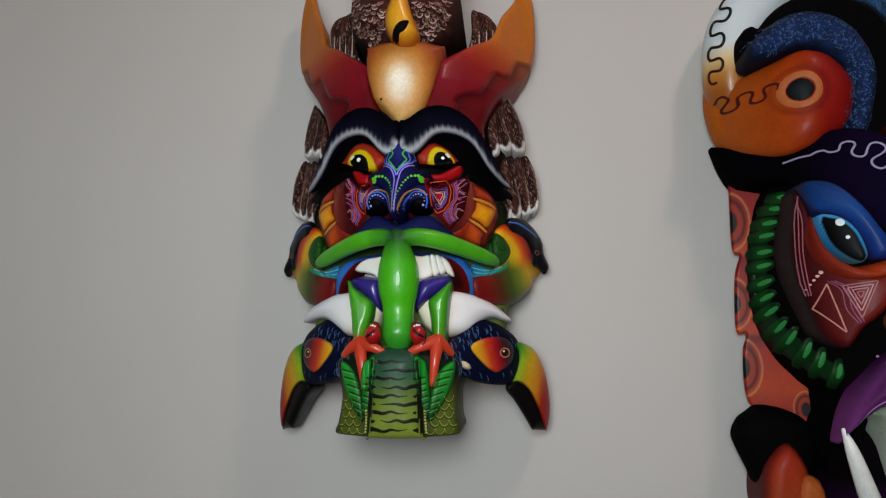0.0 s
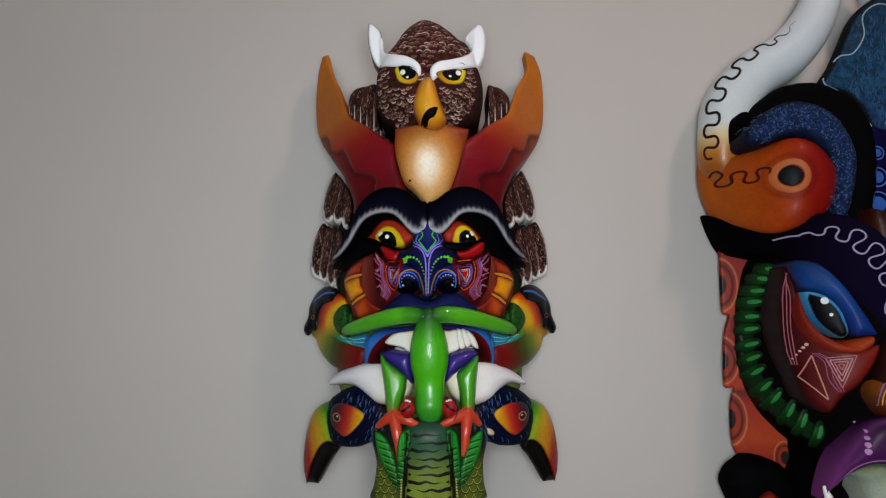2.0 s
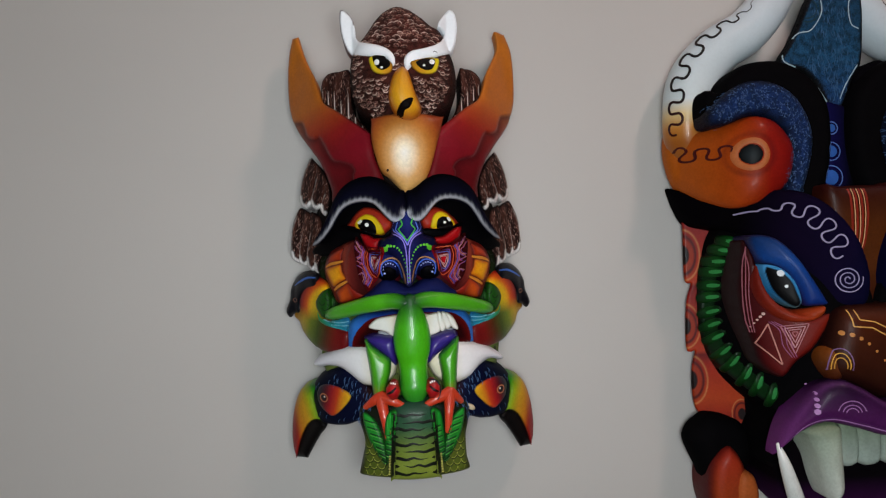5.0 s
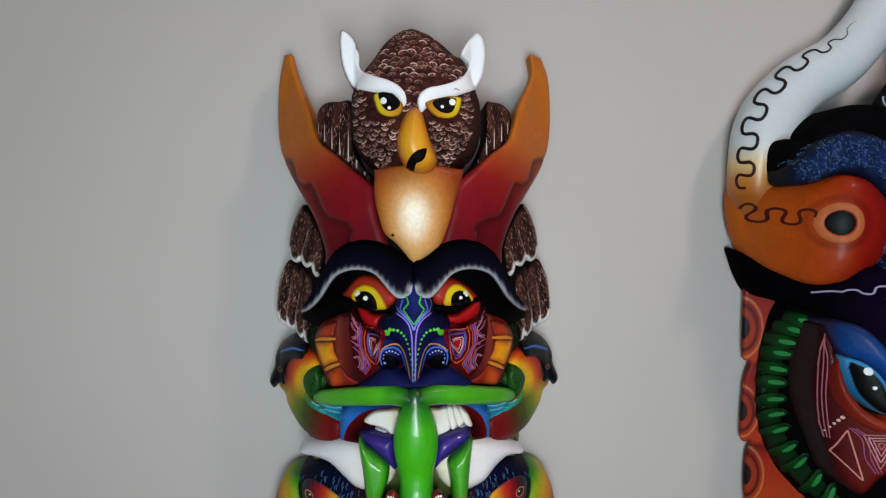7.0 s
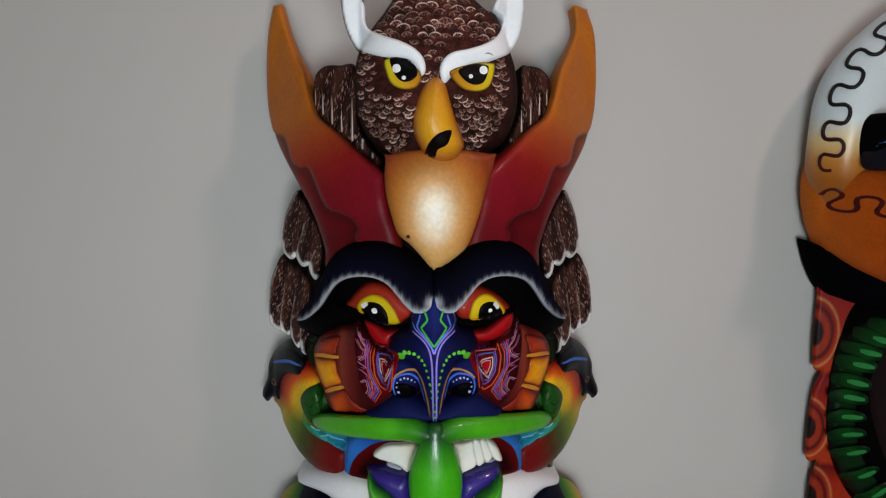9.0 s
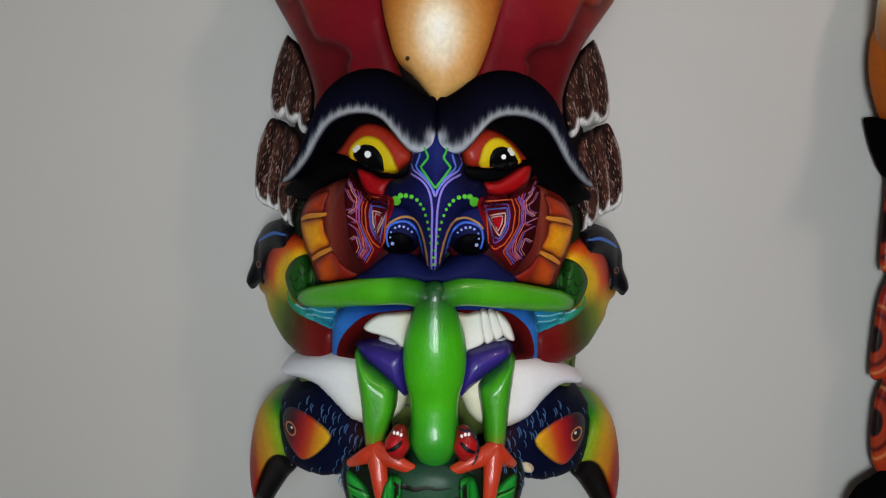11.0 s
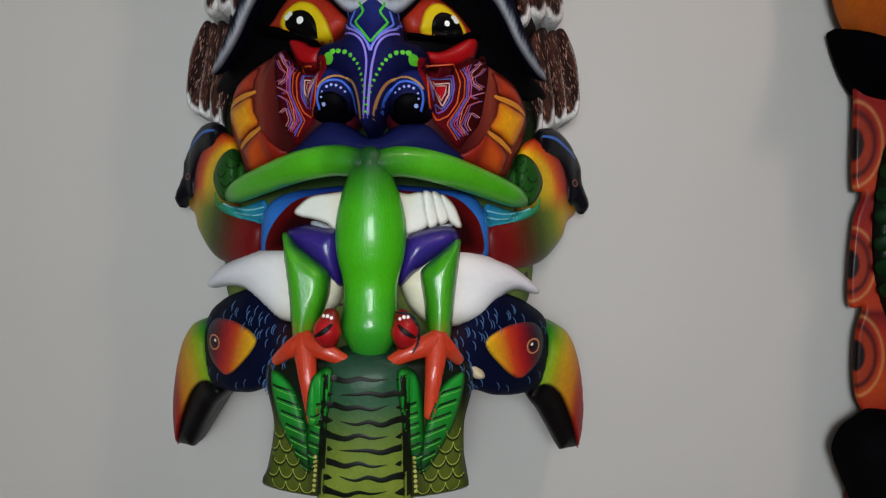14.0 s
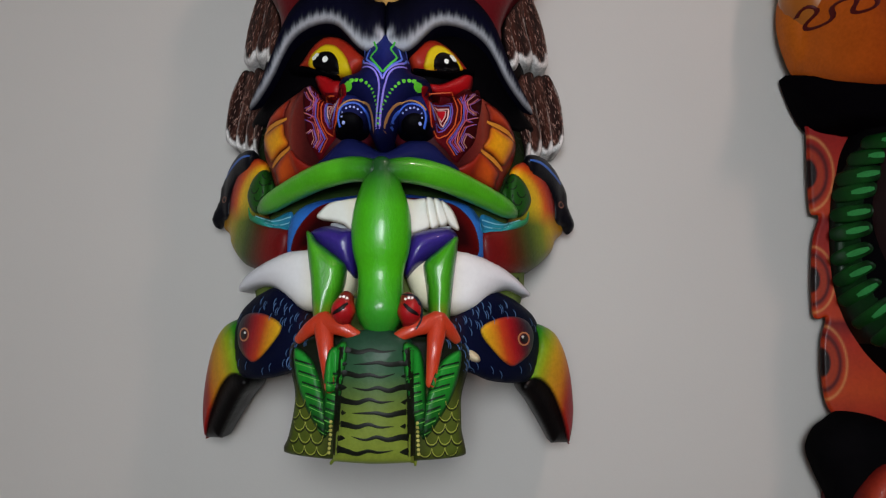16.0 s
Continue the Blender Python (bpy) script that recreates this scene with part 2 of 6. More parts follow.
def strokes(name, thing, parent, paths, width, colour, sides=(1,), smooth=True, step=0.22, lift=0.05, label="", taper=False, mat=None, clip=None, jump=1.2):
    """Brush lines that lie on the carved surface."""
    t = tree(thing)
    verts, faces = [], []
    down = Vector((0, 0, -1))
    for path in paths:
        for side in sides:
            p = spline(path, False, 8) if smooth and len(path) > 2 else np.array(path, float)
            seg = np.sqrt((np.diff(p, axis=0) ** 2).sum(1))
            l = np.concatenate([[0], np.cumsum(seg)])
            m = max(int(l[-1] / step), 2) + 1
            q = np.stack([np.interp(np.linspace(0, l[-1], m), l, p[:, k]) for k in (0, 1)], 1)
            tan = np.gradient(q, axis=0)
            nor = np.stack([-tan[:, 1], tan[:, 0]], 1) / np.maximum(np.linalg.norm(tan, axis=1), 1e-6)[:, None]
            first, last, gone = len(verts), None, set()
            if clip is not None:
                gone = set(np.where(~edge_field(q, clip)[2])[0])
            for i in range(m):
                f = i / (m - 1)
                w = width / 2 * ((1.02 - f) ** 0.7 if taper == "tip" else math.sin(math.pi * (0.08 + 0.84 * f)) ** 0.5 if taper else 1)
                for k in (-1, 0, 1):
                    a = q[i] + nor[i] * w * k
                    hit = t.ray_cast(Vector((a[0] * side, a[1], 60)), down)
                    if hit[0] is None:
                        gone.add(i)
                    z = hit[0].z if hit[0] is not None else (3.0 if last is None else last)
                    if last is not None and abs(z - last) > jump:
                        z = last
                    last = z if hit[0] is not None else last
                    verts.append((a[0] * side, a[1], z + lift * (1 if k == 0 else 0.35)))
            for i in range(m - 1):
                if i in gone or i + 1 in gone:
                    continue
                for k in (0, 1):
                    o = first + 3 * i + k
                    f = [o, o + 3, o + 4, o + 1]
                    faces.append(f if side > 0 else f[::-1])
    c = np.tile(rgb(colour), (len(verts), 1))
    ob = part(name, np.array(verts), faces, c, mat or LINE, parent, label, carved=False)
    return tagged(ob, kind="stuff") if len(paths) * len(sides) > 1 else ob


def spots(name, thing, parent, centres, colour, sides=(1,), label="", lift=0.08):
    """Round dabs of paint (u, v, radius) on the carved surface."""
    t = tree(thing)
    verts, faces = [], []
    for side in sides:
        for u, v, r in centres:
            o = len(verts)
            ring = [(u, v)] + [(u + r * math.cos(a), v + r * math.sin(a)) for a in np.linspace(0, 2 * math.pi, 15)[:-1]]
            z0 = None
            for i, (a, b) in enumerate(ring):
                hit = t.ray_cast(Vector((a * side, b, 60)), Vector((0, 0, -1)))
                z = hit[0].z if hit[0] is not None else z0 or 3.0
                if z0 is not None and abs(z - z0) > 0.8:
                    z = z0
                z0 = z if z0 is None else z0
                verts.append((a * side, b, z + (lift if i == 0 else lift * 0.4)))
            for i in range(14):
                f = [o, o + 1 + i, o + 1 + (i + 1) % 14]
                faces.append(f if side > 0 else f[::-1])
    c = np.tile(rgb(colour), (len(verts), 1))
    ob = part(name, np.array(verts), faces, c, LINE, parent, label, carved=False)
    return tagged(ob, kind="stuff") if len(centres) * len(sides) > 1 else ob


def circle(u, v, r, k=10, squash=1.0):
    return [(u + r * math.cos(a), v + r * squash * math.sin(a)) for a in np.linspace(0, 2 * math.pi, k + 1)[:-1]]


def box(name, lo, hi, mat):
    bm = bmesh.new()
    bmesh.ops.create_cube(bm, size=1)
    for w in bm.verts:
        w.co = [lo[i] + (w.co[i] + 0.5) * (hi[i] - lo[i]) for i in range(3)]
    me = bpy.data.meshes.new(name)
    bm.to_mesh(me)
    bm.free()
    me.materials.append(mat)
    return tagged(new(name, me), kind="structure")


# ---- the room ----
box("wall_north", (-2.6, 0, 0), (3.6, 0.12, 3.3), WALL_PAINT)
box("wall_east", (3.6, -6.5, 0), (3.72, 0.12, 3.3), WALL_PAINT)
box("wall_west", (-2.72, -6.5, 0), (-2.6, 0.12, 3.3), WALL_PAINT)
box("wall_south_left", (-2.72, -6.62, 0), (-2.1, -6.5, 3.3), WALL_PAINT)
box("wall_south_right", (-0.5, -6.62, 0), (3.72, -6.5, 3.3), WALL_PAINT)
box("wall_south_below", (-2.1, -6.62, 0), (-0.5, -6.5, 0.9), WALL_PAINT)
box("wall_south_above", (-2.1, -6.62, 2.3), (-0.5, -6.5, 3.3), WALL_PAINT)
box("floor", (-2.72, -6.62, -0.1), (3.72, 0.12, 0), FLOOR_TILE)
box("ceiling", (-2.72, -6.62, 3.3), (3.72, 0.12, 3.4), CEILING_PAINT)

# ==== first mask: owl, horned face, frog and toucans ====
mask = new("carved_mask")
mask.location = (0, 0, 1.6)
tagged(mask, "brightly painted carved wooden mask with owl, frog and toucans", "wall mask")
PAIR = (1, -1)


def D1(u, v):
    return 16 - 14 * np.minimum(np.abs(u) / 17, 1.05) ** 2.2


def S(side, pts):
    return [(p[0] * side, p[1]) for p in pts]


def up(k):
    return lambda u, v: D1(u, v) + k


# backing and lower plate
backing = relief("backing", [(-12.1, -7.4), (-12.2, -13), (-11, -17.5), (-5, -21), (5, -21), (11, -17.5), (12.2, -13), (12.1, -7.4), (12, 5), (6, 14), (-6, 14), (-12, 5)],
       up(-2.5), 0.3, lambda u, v, e: ramp(v, (-14, "66743a"), (-11, "5a6a34"), (-8, "24381a"), (0, "120d0c")), SATIN, mask, res=0.4, bulge=0.8)
plate = relief("neck_plate", [(-6.4, -20.0), (-6.1, -24), (-6.5, -26.8), (-6.9, -27.8), (-6.5, -28.2), (-3.4, -28.35), (0, -28.4), (3.4, -28.35), (6.3, -28.2), (6.7, -27.8), (6.4, -26.8), (6.3, -24), (6.5, -20.0), (0, -19.5)],
               up(2.3), 4.0, lambda u, v, e: blend(ramp(np.abs(u), (2.6, "1a200c"), (4.5, "4c561a"), (6.0, "46521a"), (6.8, "2a2410")), flat("10140a", u), (v + 25) / 3), WOOD, mask, bulge=0.4, r=0.6,
               label="green snake neck plate with painted scales")
belly = relief("belly", [(-2.4, -19.5), (-2.6, -24), (-2.9, -28.35), (-2.9, -28.35), (0, -28.45), (2.9, -28.35), (2.9, -28.35), (2.6, -24), (2.4, -19.5)], up(3.0), 12,
               lambda u, v, e: ramp(v, (-29, "7c8830"), (-25, "63742a"), (-22, "2c5036"), (-19.5, "1c3a2a")), WOOD, mask, bulge=1.0, r=2.6)

arcs = [[(u + 0.55 * math.cos(t), v + 0.75 * math.sin(t)) for t in np.linspace(math.pi, 2 * math.pi, 8)] for k in range(12) for u in (9.2 + 0.55 * (k % 2), 10.3 + 0.55 * (k % 2), 11.4 + 0.55 * (k % 2)) for v in (-1.0 - 1.2 * k,)]
strokes("snake_scale", mask, backing, arcs, 0.16, "0e140a", (1, -1))
# owl wings behind the face
def plume(name, outline, front, side, parent, seed, tone=("1e0e0c", "45261e"), back=0.5, density=9.0, slant=0.25, bulge=0.5, tip=None, rim=None):
    """A carved feather: dark ground, thickly brushed with short pale hairs, white along its tip and one rim."""
    def paint(u, v, e):
        c = blend(flat("0c0505", u), blend(flat(tone[0], u), flat(tone[1], u), 0.5 + 0.5 * np.sin(3.1 * u + 0.9 * v)), e / 0.3)
        if rim:
            c = blend(c, flat("b8aca6", u), 0.85 * np.exp(-(to_line(u, v, rim)[0] / 0.1) ** 4))
        if tip:
            c = blend(c, flat("dcd8d6", u), 1.2 * np.exp(-(to_line(u, v, tip)[0] / 0.27) ** 4))
        return c

    ob = relief(name, outline, front, back, paint, BRUSHED, parent, side, res=0.13, bulge=bulge, r=0.8, label="brown feather with white brushed tip" if tip else "")
    poly = spline(outline)
    lo, hi = poly.min(0), poly.max(0)
    rnd = random.Random(seed)
    n = int(density * (hi[0] - lo[0]) * (hi[1] - lo[1]))
    at = np.array([(rnd.uniform(lo[0], hi[0]), rnd.uniform(lo[1], hi[1])) for k in range(n)])
    free = np.ones(n, bool) if tip is None else to_line(at[:, 0], at[:, 1], tip)[0] > 0.5
    pale, mid = [], []
    for u, v in at[free]:
        q, a = rnd.uniform(0.22, 0.5), slant + rnd.uniform(-0.35, 0.35)
        (pale if rnd.random() < 0.4 else mid).append(S(side, [(u, v), (u + 0.5 * q * math.sin(a), v - 0.5 * q), (u + q * math.sin(a) + 0.05, v - q)]))
    inner = spline(S(side, [tuple(p) for p in np.mean(outline, axis=0) + (np.array(outline) - np.mean(outline, axis=0)) * 0.93]))
    strokes("feather_hair", mask, ob, mid, 0.06, "6e4a40", taper=True, step=0.2, lift=0.05, mat=DOWN, clip=inner)
    strokes("feather_hair", mask, ob, pale, 0.06, "a07e72", taper=True, step=0.2, lift=0.07, mat=DOWN, clip=inner)
    return ob


LOWER = ([(11.79, 4.49), (11.08, 2.03), (11.41, -0.73), (11.93, -2.4), (12.07, -3.92), (12.4, -3.64), (12.71, -2.74), (12.77, -0.73), (12.6, 2.03)],
         [(12.91, 5.03), (11.32, 3.67), (11.63, 1.48), (12.33, -0.73), (12.7, -2.69), (13.04, -3.02), (13.58, -2.58), (13.94, -1.85), (13.85, -0.18), (13.36, 2.03)],
         [(13.98, 5.29), (12.56, 3.94), (12.98, 2.03), (13.51, 0.37), (13.87, -1.29), (14.12, -2.18), (14.71, -2.07), (15.14, -1.63), (15.09, 0.09), (14.76, 2.3)],
         [(14.56, 5.83), (13.46, 4.48), (14.05, 2.57), (14.53, 0.92), (14.84, -0.74), (15.09, -1.8), (15.63, -1.63), (16.05, -1.13), (16.19, -0.08), (16.08, 1.58), (15.87, 3.11), (15.4, 4.53)])
UPPER = ([(12.01, 11.71), (11.5, 11.09), (11.96, 9.1), (12.48, 7.25), (12.77, 6.14), (13.36, 5.66), (14.05, 5.87), (14.51, 6.5), (14.47, 7.93), (14.11, 9.51), (13.39, 11.08), (12.52, 12.28)],
         [(11.6, 11.09), (10.27, 9.11), (10.41, 7.52), (10.96, 6.2), (11.4, 5.5), (12.05, 5.23), (12.52, 5.55), (12.82, 6.19), (12.64, 7.15), (12.08, 8.57)],
         [(10.27, 9.11), (9.78, 7), (10.08, 5.4), (10.57, 4.33), (11.05, 4.54), (11.35, 5.29), (11.23, 5.93), (10.85, 6.73)])
TIPS = {0: ([(12.58, -2.13), (12.44, -3.19), (12.07, -3.75)], [(13.87, -1.29), (13.63, -2.35), (13.04, -2.85), (12.65, -2.52)], [(15.07, -1.02), (14.82, -1.79), (14.33, -2.07), (13.94, -1.85)], [(16.09, -0.41), (15.89, -1.07), (15.46, -1.52), (15.03, -1.63)]),
        1: ([(14.43, 7.25), (14.35, 6.45), (13.94, 5.97), (13.36, 5.87), (12.92, 6.24)], [(12.76, 6.56), (12.46, 5.82), (11.99, 5.45), (11.45, 5.61)], [(11.19, 5.66), (11.04, 4.86), (10.62, 4.54)])}
RIMS = {0: ([(12.63, -1.85), (12.49, -0.18)], [(13.83, -1.57), (13.68, 0.1), (13.14, 2.03)], [(15.02, -1.29), (14.92, 0.37), (14.54, 2.3)], [(16.1, -0.74), (16.03, 1.47), (15.77, 3.11), (15.18, 4.64)]),
        1: ([(14.45, 6.72), (14.36, 8.14), (13.95, 9.62), (13.23, 11.08), (12.52, 12.13)], [(12.71, 6.46), (12.48, 7.25), (11.75, 9.21)], [(11.24, 5.4), (11.02, 6.25), (10.58, 6.99)])}
for side in PAIR:
    for tier, outlines in enumerate((LOWER, UPPER)):
        for k, q in enumerate(outlines):
            depth = (lambda u, v, k=k: np.maximum(D1(u, v) - 2.0, 4.1) + 0.1 * (3 - k)) if tier == 0 else (lambda u, v, k=k: np.maximum(D1(u, v) - 1.3, 5.0) + 0.12 * k)
            plume("wing_feather", q, depth, side, mask, 17 * tier + k, tip=TIPS[tier][k], rim=RIMS[tier][k])
for side in PAIR:
    sh = plume("shoulder_wing", [(6.59, 23.13), (8.25, 23.48), (9.5, 23.57), (10.34, 23.17), (10.78, 22.41), (10.88, 20.96), (10.69, 18.87), (8.97, 17.26), (6.93, 15.53), (4.99, 13.8), (4.32, 15.04), (5.74, 16.65), (6.47, 18.76)] if side < 0 else [(7.94, 23.29), (8.73, 23.53), (9.78, 23.5), (10.56, 23.12), (11.07, 22.38), (11.09, 20.4), (10.8, 18.94), (9.41, 17.83), (7.28, 16.2), (5.67, 14.78), (4.88, 15.06), (6.22, 16.08), (7.53, 18.4), (7.94, 20.48)],
               up(-4), side, mask, 40 + side, ("26120f", "4a2a22"), 3.0, 8.0, 0.1, 0.9)
    comb = [[(u, b), (u, t)] for u, b, t in ((5.2, 15.3, 18.2), (6.1, 16.1, 19.0), (7.0, 16.8, 20.6), (8.0, 17.6, 19.6), (8.9, 18.3, 20.8), (9.8, 19.2, 21.2), (10.6, 20.1, 21.6))]
    strokes("feather_quill", mask, sh, [S(side, q) for q in comb], 0.16, "c9bcb2", taper="tip", lift=0.1)
    strokes("feather_groove", mask, sh, [S(side, [(q[0][0] + 0.28, q[0][1] + 0.2), (q[0][0] + 0.28, q[1][1] + 0.6)]) for q in comb], 0.2, "100606", taper=True, lift=0.04)

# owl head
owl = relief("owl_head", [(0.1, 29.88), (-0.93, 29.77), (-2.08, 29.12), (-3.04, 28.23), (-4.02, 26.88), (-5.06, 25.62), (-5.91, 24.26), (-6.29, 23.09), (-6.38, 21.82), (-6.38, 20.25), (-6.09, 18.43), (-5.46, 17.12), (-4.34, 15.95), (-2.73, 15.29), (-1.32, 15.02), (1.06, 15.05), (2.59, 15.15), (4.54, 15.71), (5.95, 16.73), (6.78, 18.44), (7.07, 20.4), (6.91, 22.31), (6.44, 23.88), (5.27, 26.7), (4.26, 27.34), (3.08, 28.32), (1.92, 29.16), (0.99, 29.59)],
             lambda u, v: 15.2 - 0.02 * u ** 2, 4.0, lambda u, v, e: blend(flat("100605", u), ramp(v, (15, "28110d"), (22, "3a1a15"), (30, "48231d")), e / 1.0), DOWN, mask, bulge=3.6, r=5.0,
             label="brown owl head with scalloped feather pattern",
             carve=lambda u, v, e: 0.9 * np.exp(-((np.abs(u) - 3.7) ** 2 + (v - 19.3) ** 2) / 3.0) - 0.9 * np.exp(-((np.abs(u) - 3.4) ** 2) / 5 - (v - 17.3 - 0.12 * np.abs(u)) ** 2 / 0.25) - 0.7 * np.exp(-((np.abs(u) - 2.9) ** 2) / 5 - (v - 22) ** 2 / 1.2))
rnd = random.Random(4)
arcs, soft_arcs, hairs, fine = [], [], [], []
for k in range(46):
    low = k > 13
    v = 30.0 - 0.55 * k if not low else 24.2 - 0.43 * (k - 14)
    gap = 1.0 if not low else 0.74
    for j in range(-9, 10):
        u, vv = (j + 0.5 * (k % 2)) * gap + rnd.uniform(-0.2, 0.2), v + rnd.uniform(-0.16, 0.16)
        lim = 6.2 if 18.6 < vv < 24.4 else 6.1 - (0.78 if vv > 24.4 else 0.85) * abs(vv - (18.6 if vv <= 18.6 else 24.4))
        if abs(u) > lim - 0.2 or (abs(u) < 1.7 and vv < 21.5) or (not low and vv < 23.6 and abs(u) > 1.2) or (1.0 < abs(u) < 4.7 and 20.3 < vv < 24.3) or (low and vv > 22 and abs(u) < 1.2):
            continue
        r = rnd.uniform(0.36, 0.58) if not low else rnd.uniform(0.26, 0.42)
        way, lean = 1 if not low else -1, rnd.uniform(-0.4, 0.4)
        ring = [(u + r * math.cos(a), vv + way * r * 0.8 * math.sin(a)) for a in np.linspace(0.3 + lean, math.pi - 0.3 + lean, 6)]
        (arcs if rnd.random() < 0.42 else soft_arcs).append(ring)
        for a in np.linspace(0.25, math.pi - 0.25, 6):
            a, q = a + rnd.uniform(-0.3, 0.3), rnd.uniform(0.1, 0.6)
            c, s = math.cos(a), way * 0.75 * math.sin(a)
            (hairs if rnd.random() < 0.35 else fine).append([(u + r * c * q, vv + r * s * q - 0.08 * way), (u + r * c * 0.7 + rnd.uniform(-0.06, 0.06), vv + r * s * 0.7), (u + r * c * 0.98, vv + r * s * 0.98)])
strokes("feather_hair", mask, owl, fine, 0.08, "64403a", taper=True, step=0.14, lift=0.06, mat=DOWN)
strokes("feather_hair", mask, owl, hairs, 0.07, "9a7a6e", taper=True, step=0.14, lift=0.08, mat=DOWN)
strokes("feather_scallop", mask, owl, soft_arcs, 0.11, "8e6c60", taper=True, step=0.16, lift=0.1, mat=DOWN)
strokes("feather_scallop", mask, owl, arcs, 0.12, "c4aa9e", taper=True, step=0.16, lift=0.12, mat=DOWN)
BLADE = {-1: [(7.23, 29.88), (6.47, 29.55), (5.82, 28.68), (5.55, 27.44), (5.53, 26.5), (5.11, 25.57), (3.84, 24.8), (2.49, 24.27), (1.39, 23.65), (0.75, 22.87), (0.63, 22.02), (0.96, 21.64), (1.3, 22.19), (1.86, 22.75), (2.97, 22.98), (4.36, 23.28), (5.72, 23.83), (6.43, 24.45), (7.04, 25.76), (7.38, 27.41), (7.43, 29.18)],
         1: [(6.26, 29.56), (6.76, 29.63), (7.21, 29.05), (7.44, 27.57), (7.18, 25.55), (6.56, 24.26), (5.87, 23.53), (4.19, 22.78), (2.88, 22.47), (1.98, 22.13), (1.32, 21.54), (0.86, 21.1), (0.51, 21.6), (0.49, 22.35), (0.86, 23.01), (1.55, 23.45), (2.72, 23.71), (3.97, 24.17), (4.99, 24.85), (5.58, 25.87), (5.71, 26.65), (4.88, 27.18), (5.47, 28.46)]}
for side in PAIR:
    tuft = relief("ear_tuft", BLADE[side],
                  Surface(mask, 0.1, lambda u, v: 18.9 - 0.13 * (u - 0.5) ** 2 - 0.06 * np.maximum(u, 0)), lambda u, v: 17.3 - 0.13 * u ** 2, lambda u, v, e: blend(ramp(v, (22, "f2f4f8"), (30, "e9edf2")), flat("3a1414", u), np.where((u > 5.6) & (side < 0), 1 - e / 0.16, 0)), PALE, mask, side, res=0.16, bulge=0.28, r=0.35,
                  label="white brow and ear tuft of the owl")
    if side > 0:
        strokes("chip", mask, tuft, [[(4.01, 23.36), (4.33, 23.45), (4.65, 23.3)]], 0.09, "4a4a4c", taper=True)
LOOK = {-1: ([(3.79, 22.93), (3.68, 21.89), (3.26, 21.02), (2.41, 20.6), (1.4, 20.71), (0.93, 21.42), (1.23, 22.14), (2.43, 22.98)], [(3.38, 22.96), (3.05, 21.87), (2.48, 21.23), (1.85, 21.21), (1.29, 21.65), (1.32, 22.24), (1.85, 22.83), (2.75, 23.04)], [(2.86, 22.21), (2.29, 21.48)]),
        1: ([(1.26, 21.95), (1.6, 21.22), (2.41, 20.56), (3.54, 20.45), (4.33, 20.88), (4.76, 21.91), (4.68, 22.72), (2.91, 22.58)], [(1.9, 22.07), (2.47, 21.24), (3.19, 20.95), (3.88, 21.21), (4.26, 22.1), (4.13, 22.55), (2.91, 22.54)], [(3.88, 22.13), (2.87, 21.62)])}
for side in PAIR:
    ball, black, glints = LOOK[side]
    edge = (min(p[0] for p in ball), max(p[0] for p in ball))
    eye = relief("owl_eye", ball, on(mask, 0.1), on(mask, -0.3),
                 lambda u, v, e: blend(flat("5a3a10", u), ramp((u - edge[0]) / (edge[1] - edge[0]), (0, "a8701c"), (0.4, "c8941e"), (1, "d8c81e")), e / 0.13), EYE, mask, side, res=0.12, bulge=0.35, r=0.6)
    relief("pupil", black, on(mask, 0.03), on(mask, -0.3), plain("080606"), EYE, eye, side, res=0.1, bulge=0.1, r=0.5)
    spots("eye_glint", mask, eye, [(glints[0][0] * side, glints[0][1], 0.33), (glints[1][0] * side, glints[1][1], 0.17)], "f0f0f0")
beak = relief("owl_beak", [(0.1, 21.8), (-1.0, 20.8), (-1.6, 19.0), (-1.6, 17.6), (-1.2, 16.4), (-0.5, 15.5), (0.7, 15.1), (1.8, 15.4), (2.4, 16.3), (2.2, 17.2), (1.8, 18.4), (1.5, 19.6), (1.0, 21.2)],
              lambda u, v: 18.0 - 0.03 * (v - 18) ** 2, 12, lambda u, v, e: blend(ramp(v, (14.5, "c87a12"), (17, "d69a14"), (21.5, "c9861a")), flat("b05e10", u), 1 - e / 0.8), GLOSS, mask, res=0.15, bulge=2.1, r=1.7,
              label="yellow hooked owl beak")
relief("beak_hole", [(1.3, 17.5), (0.3, 17.2), (-0.4, 16.5), (-0.7, 15.6), (-0.2, 15.2), (0.1, 15.4), (0.3, 16.0), (0.9, 16.3), (1.2, 16.8)], on(mask, 0.03), on(mask, -0.2), plain("0c0706"), SATIN, beak, res=0.12, bulge=0.03, r=0.3)
# horns and forehead
WAVE = [(17.2, 19.2), *[(15.41, 18.02), (14.3, 17.64), (13.49, 17.29), (13.09, 16.53), (12.59, 15.16), (11.72, 14.65), (10.77, 14.56)], *[(9.55, 12.2), (8.82, 11.19), (7.66, 10.84), (6.69, 10.36), (6.08, 9.51), (6.33, 8.6)], (5.2, 6.0)]
UNDER = np.vstack([spline(WAVE, False), [(5, 0), (25, 0), (25, 18.8)]])


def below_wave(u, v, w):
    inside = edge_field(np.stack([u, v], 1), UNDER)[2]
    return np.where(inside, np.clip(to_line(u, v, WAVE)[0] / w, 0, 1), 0)


